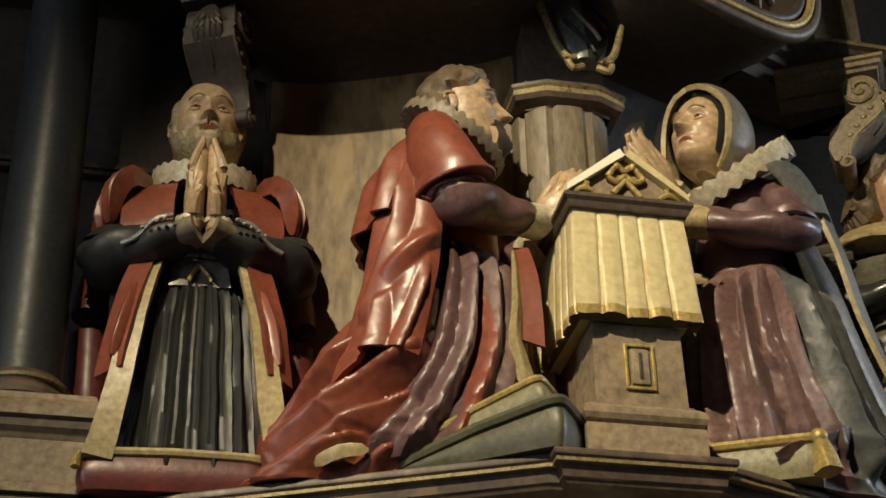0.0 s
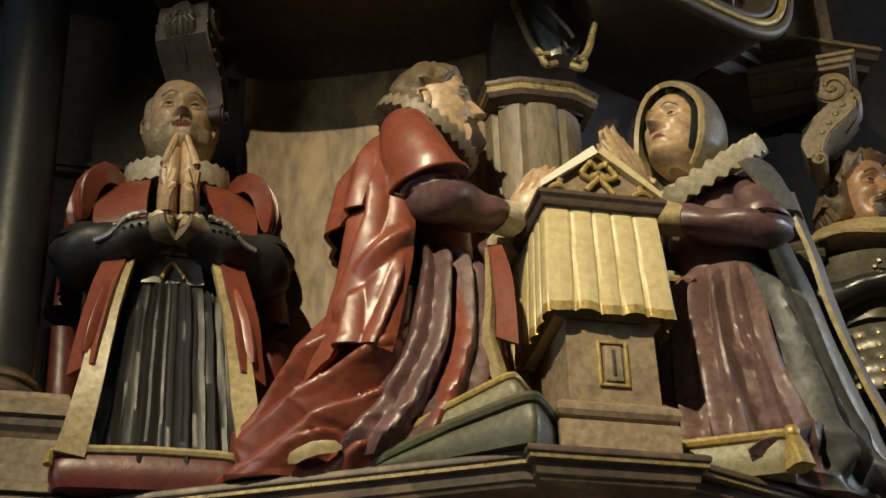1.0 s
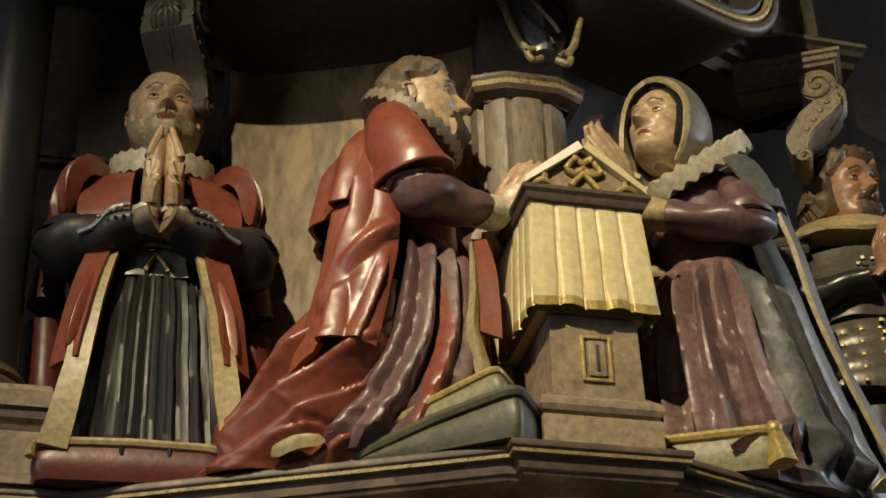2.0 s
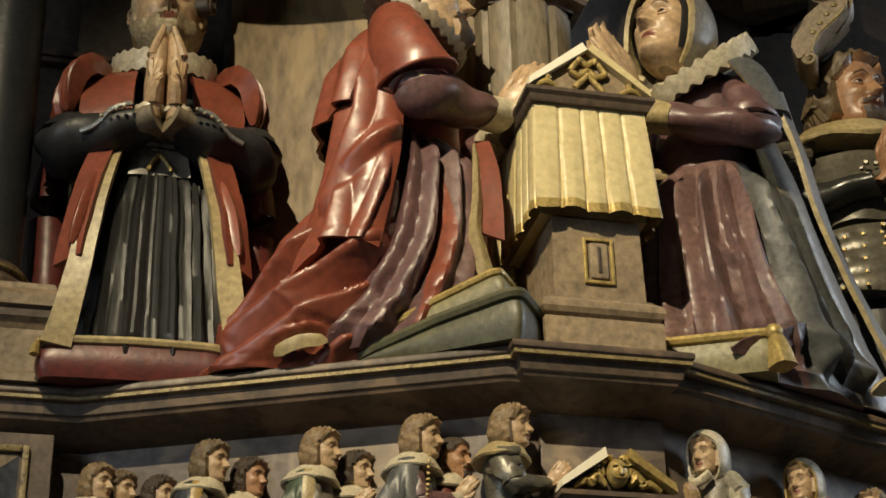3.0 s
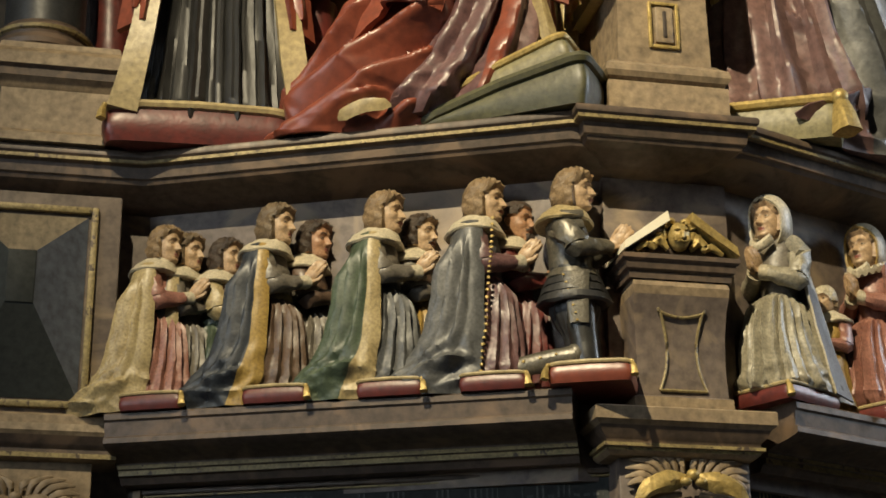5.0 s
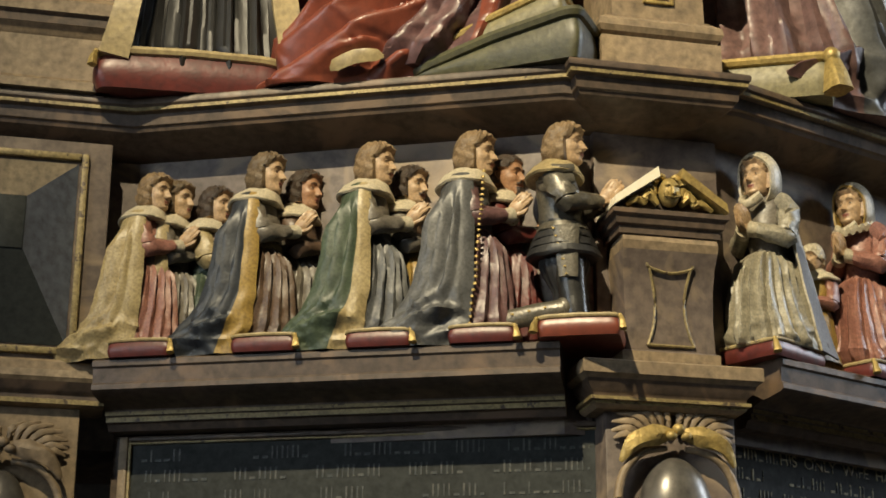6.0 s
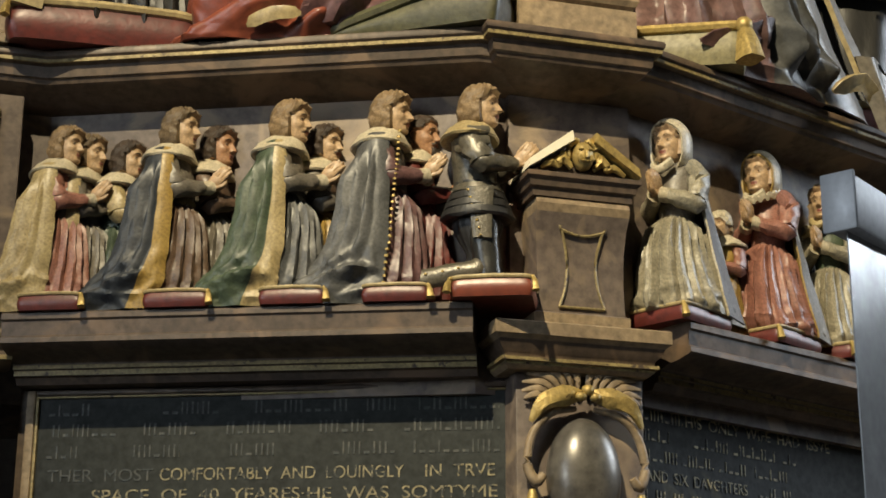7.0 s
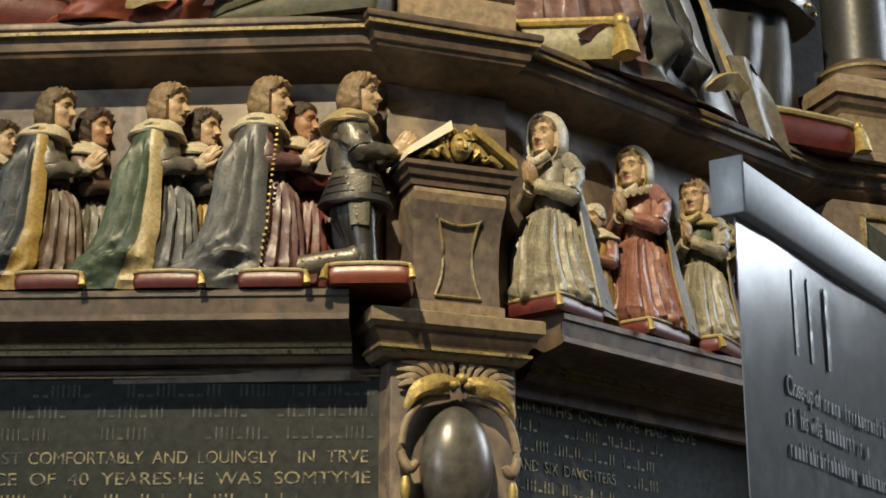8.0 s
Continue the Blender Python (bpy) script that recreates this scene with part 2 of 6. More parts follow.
        self.grid(rows, key, cap=ends, colour=(lambda a, b: keys.get(b, key)) if keys else None)

    def made(self, name, place=None, parent=None, smooth=True, sharp=50):
        ob = new(name, mesh_of(name, self.v, self.f, self.mats, self.i, smooth, sharp))
        if place:
            ob.matrix_basis = place
        if parent:
            ob.parent = parent
        return ob


def empty(name, place=None):
    ob = new(name)
    ob.empty_display_size = 0.05
    if place:
        ob.matrix_basis = place
    return ob


def part(name, build, parent, label="", sharp=40, smooth=True, place=None):
    ob = build.made(name, place, parent, smooth, sharp)
    return tagged(ob, label) if label else ob


def words(name, text, height, key, parent, place, width=None, label=""):
    """Raised lettering in the built-in font, as a mesh of its own; width: squeezed to this length."""
    cu = bpy.data.curves.new(name, "FONT")
    cu.body, cu.size, cu.extrude = text, height / 0.7, 0.0012
    tmp = bpy.data.objects.new(name, cu)
    scene.collection.objects.link(tmp)
    me = bpy.data.meshes.new_from_object(tmp.evaluated_get(bpy.context.evaluated_depsgraph_get()))
    bpy.data.objects.remove(tmp)
    me.materials.append(M[key])
    if width:
        xs = [v.co.x for v in me.vertices]
        k = width / (max(xs) - min(xs))
        for v in me.vertices:
            v.co.x = (v.co.x - min(xs)) * k
    ob = new(name, me)
    ob.parent, ob.matrix_basis = parent, place
    return tagged(ob, label) if label else ob


# ---------------------------------------------------------------- plan of the monument
PHI = radians(22.65)
SN, CS = math.sin(PHI), math.cos(PHI)
C1, C2 = (1.05, 3.20), (1.465, 3.20)
LEFT_END, RIGHT_END = (0.165, 3.605), (2.487, 3.615)
LEDGE_Z, SHELF_Z, SLAB_Z = 3.180, 2.562, 2.528


def on_wing(side, a, off, z, turn=0.0):
    """Pose on a wing: a metres outward from the pier's corner, off metres behind the ledge's front edge; local x runs to the right along it."""
    if side < 0:
        x, y, r = C1[0] - a * CS + off * SN, C1[1] + a * SN + off * CS, -22.65
    else:
        x, y, r = C2[0] + a * CS - off * SN, C2[1] + a * SN + off * CS, 22.65
    return pose(x, y, z, 0, 0, r + turn)


def setback(o):
    """The plan line of the monument's front, o metres behind the ledge."""
    k = o * math.tan(PHI / 2)
    return [(-0.9, 3.605 + o), (LEFT_END[0] + k, LEFT_END[1] + o), (C1[0] + k, 3.2 + o), (C2[0] - k, 3.2 + o), (RIGHT_END[0] - k, RIGHT_END[1] + o), (3.6, 3.615 + o)]

# ---------------------------------------------------------------- the church round it
b = Build()
b.box((-7, -8, -0.3), (9, 8, 0.0), "flags")
tagged(b.made("floor", smooth=False), "worn grey flagstone floor of a church", "floor", kind="structure")
b = Build()
b.box((-7, -8, 9.0), (9, 8, 9.3), "church")
tagged(b.made("ceiling", smooth=False), "plain dark stone church ceiling", "ceiling", kind="structure")
for name, lo, hi in (("wall_north", (-7, 4.75, 0), (9, 5.1, 9)), ("wall_south", (-7, -8.3, 0), (9, -8, 9))):
    b = Build()
    b.box(lo, hi, "church")
    tagged(b.made(name, smooth=False), "old dark church wall of dressed stone", "wall", kind="structure")
for name, x, y0, y1 in (("wall_west", -7.0, -3.2, -0.8), ("wall_east", 9.3, 1.3, 3.9)):
    b = Build()
    zs = 2.2 if x < 0 else 4.45
    for lo, hi in (((-8, 0), (4.75, zs)), ((-8, 7.4), (4.75, 9)), ((-8, zs), (y0, 7.4)), ((y1, zs), (4.75, 7.4))):
        b.box((x - 0.3, lo[0], lo[1]), (x, hi[0], hi[1]), "church")
    for k in (1, 2):
        y = y0 + (y1 - y0) * k / 3
        b.box((x - 0.22, y - 0.07, zs), (x - 0.06, y + 0.07, 7.4), "church")
    tagged(b.made(name, smooth=False), "church wall with a tall mullioned window opening", "wall", kind="structure")

# ---------------------------------------------------------------- the monument's architecture
ARCH = empty("monument_wall", pose(0, 0, 0))
tagged(ARCH, "painted and gilded stone wall monument with angled wings", "monument", kind="structure")


def arch(name, build, label="", sharp=35, smooth=True):
    return part(name, build, ARCH, label, sharp, smooth)


# upper ledge on which the large figures kneel: torus, gilt fillet, fascia, cove
LEDGE = [(-0.62, 3.18), (-0.012, 3.18), (-0.003, 3.177), (0.0, 3.170), (-0.001, 3.162), (-0.006, 3.157), (-0.006, 3.149), (-0.010, 3.148), (-0.020, 3.145),
                       (-0.024, 3.120), (-0.030, 3.117), (-0.034, 3.108), (-0.052, 3.098), (-0.078, 3.092), (-0.086, 3.086), (-0.110, 3.080), (-0.134, 3.072), (-0.62, 3.072)]
b = Build()
b.sweep(setback(0.010), LEDGE, "marble", {5: "gilt_line", 6: "gilt_line"})
arch("ledge_cornice", b, "brown stone cornice with a gilt line")
b = Build()
b.sweep([(1.052, 3.36), (1.052, 3.176), (1.466, 3.176), (1.466, 3.36)], [(max(o, -0.15), z + 0.002) for o, z in LEDGE], "marble", {5: "gilt_line", 6: "gilt_line"})
arch("ledge_break", b, "cornice breaking forward over the pier")
# frieze behind the small figures
b = Build()
b.sweep(setback(0.145), [(-0.4, 3.08), (0.0, 3.08), (0.0, 2.40), (-0.4, 2.40)], "frieze")
arch("frieze", b, "grey-brown veined stone frieze panel", smooth=False)
# flat pier behind the small desk, a little proud
b = Build()
b.box((1.150, 3.325, 2.546), (1.435, 3.36, 3.075), "frieze", 0.003)
arch("pier_panel", b)

# wing shelves under the small figures
SHELF = [(-0.30, 2.562), (-0.006, 2.562), (0.0, 2.558), (0.0, 2.546), (-0.005, 2.542), (-0.008, 2.511), (-0.002, 2.507), (-0.002, 2.496), (-0.010, 2.491), (-0.040, 2.484), (-0.072, 2.479),
         (-0.090, 2.472), (-0.092, 2.468), (-0.092, 2.460), (-0.099, 2.458), (-0.099, 2.447), (-0.110, 2.445), (-0.118, 2.431), (-0.30, 2.431)]
GILT = {12: "gilt_line", 14: "gilt_line"}
b = Build()
b.sweep([(0.115, 3.590), (1.030, 3.208)], SHELF, "marble", GILT)
arch("shelf_cornice", b, "brown stone shelf moulding with gilt fillets")
b = Build()
b.sweep([(1.520, 3.224), (2.50, 3.634)], SHELF, "marble", GILT)
arch("shelf_cornice", b, "brown stone shelf moulding with gilt fillets")
# projecting slab under the small desk
b = Build()
b.sweep([(1.077, 3.33), (1.077, 3.20), (1.466, 3.20), (1.466, 3.33)],
        [(-0.12, 2.528), (-0.003, 2.528), (0.0, 2.525), (0.0, 2.499), (-0.004, 2.496), (-0.012, 2.490), (-0.016, 2.478), (-0.028, 2.466), (-0.030, 2.458), (-0.022, 2.456),
         (-0.022, 2.449), (-0.030, 2.448), (-0.030, 2.442), (-0.040, 2.434), (-0.12, 2.432)], "stone", {5: "marble", 6: "marble", 7: "marble", 8: "gilt_line", 9: "gilt_line", 11: "gilt_line"})
arch("pier_slab", b, "buff stone slab with stepped moulding")

# lower pier and tablets
b = Build()
b.box((1.142, 3.268, 1.2), (1.424, 3.40, 2.452), "frieze", 0.004)
arch("lower_pier", b, "grey-brown stone pier")
for side, a0, a1 in ((-1, 0.0, 1.02), (1, 0.0, 1.12)):
    b = Build()
    m = on_wing(side, 0, 0.17, 0)
    s0, s1 = (-a1, -0.0) if side < 0 else (0.0, a1)
    b.box((s0, 0, 1.2), (s1, 0.2, 2.458), "marble", 0, m)
    arch("tablet_wall", b, smooth=False)

# left and right end blocks under the columns
for side, x0, x1, cut in ((-1, -0.85, 0.128, 0.13), (1, 2.525, 3.55, 2.52)):
    b = Build()
    yb = 3.66
    b.box((x0, yb, 2.56), (x1, 4.3, 3.08), "frieze", 0.004)
    b.box((x0 + (0 if side < 0 else 0.03), yb + 0.005, 1.2), (x1 - (0.03 if side < 0 else 0), 4.3, 2.47), "stone", 0.004)
    arch("end_block", b, "stone block below the column")
    b = Build()
    path = [(-0.85, yb), (0.128, yb), (0.128, 3.95)] if side < 0 else [(2.525, 3.95), (2.525, yb), (3.55, yb)]
    b.sweep(path, [(-0.05, 2.572), (0.010, 2.572), (0.016, 2.566), (0.016, 2.548), (0.034, 2.544), (0.036, 2.528), (0.030, 2.520), (0.022, 2.505), (0.010, 2.495), (0.010, 2.486),
                   (0.018, 2.484), (0.018, 2.474), (0.006, 2.470), (-0.05, 2.468)], "stone", {6: "marble", 7: "marble", 8: "marble", 9: "gilt_line", 10: "gilt_line"})
    arch("end_block_moulding", b, "buff stone moulding with a gilt fillet")

# faceted jewel panels on the end blocks
for x0, x1 in ((-0.235, 0.078), (2.60, 2.92)):
    J = empty("jewel_panel", pose((x0 + x1) / 2, 3.66, 2.815))
    tagged(J, "faceted dark stone jewel panel in a gilt frame", "panel", kind="structure")
    w, h = (x1 - x0) / 2, 0.232
    b = Build()
    for lo, hi in (((-w, -h), (-w + 0.016, h)), ((w - 0.016, -h), (w, h)), ((-w + 0.016, h - 0.016), (w - 0.016, h)), ((-w + 0.016, -h), (w - 0.016, -h + 0.016))):
        b.box((lo[0], -0.014, lo[1]), (hi[0], 0.0, hi[1]), "gilt_line", 0.004)
    part("frame", b, J, "gilt raised frame")
    iw, ih = w - 0.022, h - 0.022
    # Facet colours carry the fall of light: pale above, bluish right, dark elsewhere.
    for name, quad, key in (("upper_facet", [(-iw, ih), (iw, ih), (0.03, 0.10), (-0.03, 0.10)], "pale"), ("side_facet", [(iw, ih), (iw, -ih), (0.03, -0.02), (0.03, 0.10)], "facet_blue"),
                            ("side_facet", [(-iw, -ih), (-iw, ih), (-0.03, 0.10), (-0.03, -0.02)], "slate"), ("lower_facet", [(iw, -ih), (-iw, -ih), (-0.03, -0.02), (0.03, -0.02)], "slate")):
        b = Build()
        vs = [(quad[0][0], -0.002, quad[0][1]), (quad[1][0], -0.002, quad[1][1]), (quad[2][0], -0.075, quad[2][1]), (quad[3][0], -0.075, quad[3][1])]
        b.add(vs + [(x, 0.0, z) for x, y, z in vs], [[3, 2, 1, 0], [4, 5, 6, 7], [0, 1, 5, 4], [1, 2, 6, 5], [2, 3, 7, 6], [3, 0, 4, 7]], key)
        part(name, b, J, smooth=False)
    b = Build()
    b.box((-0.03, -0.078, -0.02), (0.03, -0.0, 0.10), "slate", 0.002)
    part("table_facet", b, J)

# columns on their pedestals
def column(x, dx):
    C = empty("column", pose(x, 3.75, LEDGE_Z))
    tagged(C, "dark polished stone column on a buff pedestal", "column", kind="structure")
    b = Build()
    s = 0.125
    b.sweep([(-s, 0.3), (-s, -s), (s, -s), (s, 0.3)], [(-0.1, 0.0), (0.022, 0.0), (0.022, 0.02), (0.006, 0.028), (0.0, 0.035), (0.0, 0.135), (0.006, 0.142), (0.010, 0.150), (0.022, 0.158), (0.024, 0.176),
            (0.034, 0.182), (0.036, 0.210), (0.030, 0.216), (0.012, 0.232), (0.008, 0.246), (-0.1, 0.250)], "stone", {8: "marble", 9: "marble"})
    b.box((-s - 0.005, -s - 0.005, 0.2), (s + 0.005, 0.3, 0.249), "stone")
    part("pedestal", b, C, "buff stone pedestal", 30)
    b = Build()
    rows = []
    for r, z in ((0.118, 0.250), (0.126, 0.256), (0.128, 0.268), (0.122, 0.278), (0.112, 0.282), (0.108, 0.290), (0.110, 0.296), (0.116, 0.300), (0.117, 0.308), (0.112, 0.314), (0.104, 0.318), (0.098, 0.328)):
        rows.append([(dx + r * math.cos(2 * math.pi * k / 40), r * math.sin(2 * math.pi * k / 40), z) for k in range(40)])
    b.grid(rows, "stone", colour=lambda a, k: "gilt_line" if a in (6, 7) else "marble")
    part("base", b, C, "moulded base with a gilt ring", 30)
    b = Build()
    b.grid([[(dx + (0.094 - 0.010 * z / 1.9) * math.cos(2 * math.pi * k / 40), (0.094 - 0.010 * z / 1.9) * math.sin(2 * math.pi * k / 40), 0.328 + z) for k in range(40)] for z in (0.0, 0.4, 0.9, 1.4, 1.9)], "black")
    part("shaft", b, C, "polished black shaft")
    return C


column(-0.032, -0.045)
column(2.672, 0.03)

# back wall of the upper stage: ochre left panel, darker centre, shade-dark right panel and ends
for side, a1 in ((-1, 0.78), (1, 0.86)):
    b = Build()
    s0, s1 = (-a1, 0.12) if side < 0 else (-0.12, a1)
    # Right wing gets the shade colour instead of ochre.
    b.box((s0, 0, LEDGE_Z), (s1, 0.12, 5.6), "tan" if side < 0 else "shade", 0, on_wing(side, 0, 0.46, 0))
    arch("back_panel", b, "ochre painted back wall of the niche" if side < 0 else "back wall of the niche, shade in its dark colour", smooth=False)
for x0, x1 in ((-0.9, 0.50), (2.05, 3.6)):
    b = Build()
    # End walls: the niche's deep shade is put into their colour.
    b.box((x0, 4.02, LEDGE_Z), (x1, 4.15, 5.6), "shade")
    arch("back_wall_end", b, "back wall behind the column, darkened as shade", smooth=False)
    b = Build()
    b.box((x0, 3.99, 4.300), (x1 - 0.03, 4.02, 4.318), "marble", 0.004)
    b.box((x0, 3.985, 4.275), (x1 - 0.03, 4.02, 4.290), "marble", 0.004)
    arch("string_moulding", b)
# centre pilaster with fluted ochre shaft and gilt capital
b = Build()
prof = []
for k in range(25):
    th = math.pi + math.pi * k / 24
    r = 0.128 - 0.010 * (abs(math.sin(4 * (th - math.pi))) > 0.92)
    prof.append((1.262 + r * math.cos(th), 3.64 + 0.75 * r * math.sin(th)))
b.grid([[(x, y, z) for x, y in prof] + [(1.40, 3.72, z), (1.124, 3.72, z)] for z in (LEDGE_Z, 3.7, 4.35)], "pale")
arch("centre_pilaster", b, "pale fluted half column", 30)
b = Build()
b.sweep([(1.138, 3.70), (1.138, 3.575), (1.200, 3.545), (1.335, 3.545), (1.396, 3.575), (1.396, 3.70)], [(-0.05, 4.345), (-0.012, 4.345), (-0.010, 4.352), (0.004, 4.356), (0.018, 4.362), (0.026, 4.375), (0.024, 4.392), (0.030, 4.398), (0.030, 4.408), (0.0, 4.412), (-0.05, 4.414)],
        "marble", {5: "gilt_line", 6: "gilt_line"})
b.box((1.15, 3.58, 4.345), (1.385, 3.72, 4.41), "marble")
arch("pilaster_capital", b, "dark moulded capital with gilt edge")
b = Build()
b.box((1.150, 3.575, 4.41), (1.375, 3.75, 5.6), "marble", 0.004)
arch("upper_pier", b)

# carved coat of arms hanging above the capital
S = empty("coat_of_arms", pose(1.310, 3.555, 4.60, -8))
tagged(S, "carved and painted coat of arms with gilt scrollwork", "coat of arms")
b = Build()
rows = []
for k in range(9):
    z = 0.18 - 0.30 * k / 8
    w = 0.080 * math.sqrt(max(0.03, 1 - max(0.0, (0.02 - z) / 0.155) ** 2)) if z < 0.02 else 0.080
    rows.append([(w * math.cos(th), -0.035 * abs(math.sin(th)) - 0.004 if math.sin(th) < 0 else 0.012, z) for th in [2 * math.pi * j / 20 for j in range(20)]])
b.grid(rows, "silver", colour=lambda a, k: "silver" if (k < 15) else "crest_red" if a < 5 else "jet")
part("shield", b, S, "quartered silver, red and black shield")
for sx in (-1, 1):
    b = Build()
    b.tube([(sx * 0.035, -0.03, -0.14), (sx * 0.075, -0.035, -0.10), (sx * 0.105, -0.04, 0.0), (sx * 0.125, -0.04, 0.09), (sx * 0.15, -0.035, 0.12), (sx * 0.155, -0.02, 0.18)], [0.012, 0.011, 0.010, 0.014, 0.012, 0.01], "gilt_line", 8)
    b.tube([(sx * 0.02, -0.04, -0.16), (sx * 0.05, -0.045, -0.175), (sx * 0.06, -0.045, -0.145), (sx * 0.038, -0.045, -0.135)], 0.010, "gilt_line", 8)
    part("scroll", b, S, "gilt carved scroll")
for k in range(3):
    b = Build()
    b.tube([(-0.055 + 0.03 * k, -0.036, 0.02 + 0.045 * k), (0.0 + 0.022 * k, -0.043, -0.06 + 0.045 * k), (0.02 + 0.02 * k, -0.040, -0.10 + 0.05 * k)], 0.006, "jet" if k != 1 else "white", 6)
    part("charge", b, S)

# round medallion frames and entablature of the top stage
def oval(w, h, y, n=72):
    pts = []
    for k in range(n):
        c, s = math.cos(2 * math.pi * k / n), math.sin(2 * math.pi * k / n)
        pts.append((w * abs(c) ** 0.62 * (1 if c > 0 else -1), y, h * abs(s) ** 0.62 * (1 if s > 0 else -1)))
    return pts


def medallion(side, a, z, w, h, label):
    D = empty("medallion", on_wing(side, a, 0.07, z + h))
    tagged(D, label, "medallion", kind="structure")
    for name, d, tr, key, y in (("outer_ring", 0.0, 0.020, "marble", 0.0), ("gilt_ring", 0.024, 0.012, "gold", -0.012), ("inner_ring", 0.052, 0.016, "shade", 0.0)):
        b = Build()
        ring = oval(w - d, h - d, y)
        b.tube(ring + ring[:1], tr, key, 10, up=(0, 1, 0), steps=1)
        part(name, b, D)
    # The drum's unlit underside is put into its dark colour.
    b = Build()
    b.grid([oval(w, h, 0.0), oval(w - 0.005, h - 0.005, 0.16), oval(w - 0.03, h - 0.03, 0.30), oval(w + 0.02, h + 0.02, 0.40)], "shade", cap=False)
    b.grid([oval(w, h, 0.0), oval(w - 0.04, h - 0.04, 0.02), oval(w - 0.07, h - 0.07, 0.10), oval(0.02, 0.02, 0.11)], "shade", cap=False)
    part("drum", b, D, "dark projecting drum")
    return D


medallion(-1, 0.40, 4.585, 0.54, 0.36, "oval dark medallion frame with a gilt rim")
D = medallion(1, 0.275, 4.575, 0.34, 0.36, "oval dark medallion frame with gilt rim and carved shell")
for k in range(7):
    b = Build()
    th = radians(-150 + 17 * k)
    b.tube([(0.03 * math.cos(th), 0.05, 0.03 * math.sin(th) - 0.05), (0.16 * math.cos(th), 0.0, 0.17 * math.sin(th) - 0.05), (0.25 * math.cos(th + 0.1), 0.03, 0.24 * math.sin(th + 0.1) - 0.05)], [0.012, 0.024, 0.010], "stone", 8)
    part("shell_rib", b, D, "buff carved shell rib")
# upper entablature: left and right returns with gilt edge, right pedestal with gilt lines
b = Build()
b.sweep([(1.86, 3.655), (2.02, 3.725), (2.12, 3.69), (2.36, 3.70), (2.36, 3.95)], [(-0.3, 4.80), (0.02, 4.80), (0.022, 4.785), (0.012, 4.775), (0.010, 4.755), (-0.01, 4.745), (-0.015, 4.725), (-0.04, 4.715), (-0.045, 4.66), (-0.3, 4.66)], "marble", {1: "gilt_line"})
arch("upper_entablature", b, "dark stone entablature with a gilt edge")
b = Build()
b.sweep([(1.90, 3.98), (1.90, 3.72), (2.26, 3.735), (2.26, 3.98)], [(-0.1, 4.80), (0.0, 4.80), (0.0, 5.5), (-0.1, 5.5)], "stone")
for x in (1.955, 2.045, 2.095, 2.205):
    b.box((x, 3.714, 4.83), (x + 0.008, 3.76, 5.5), "gold", 0.001)
b.box((2.095, 3.714, 4.822), (2.213, 3.76, 4.830), "gold", 0.001)
arch("upper_pedestal", b, "buff pedestal with gilt line panels", 30)
# Left return: its shadow is put into the dark colour.
b = Build()
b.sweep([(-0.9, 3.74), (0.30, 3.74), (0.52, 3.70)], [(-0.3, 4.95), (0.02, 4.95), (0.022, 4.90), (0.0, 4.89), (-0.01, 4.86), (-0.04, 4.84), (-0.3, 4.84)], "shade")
arch("upper_entablature", b, "stone entablature, shadow in its dark colour")
# Unseen blocks over the niches, added to keep the back wall shaded.
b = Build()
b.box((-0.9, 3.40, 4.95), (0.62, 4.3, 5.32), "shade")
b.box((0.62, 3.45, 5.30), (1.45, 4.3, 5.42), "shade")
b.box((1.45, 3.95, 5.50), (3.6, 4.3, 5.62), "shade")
arch("upper_shade_blocks", b, "unseen upper cornice added to shade the niche", smooth=False)


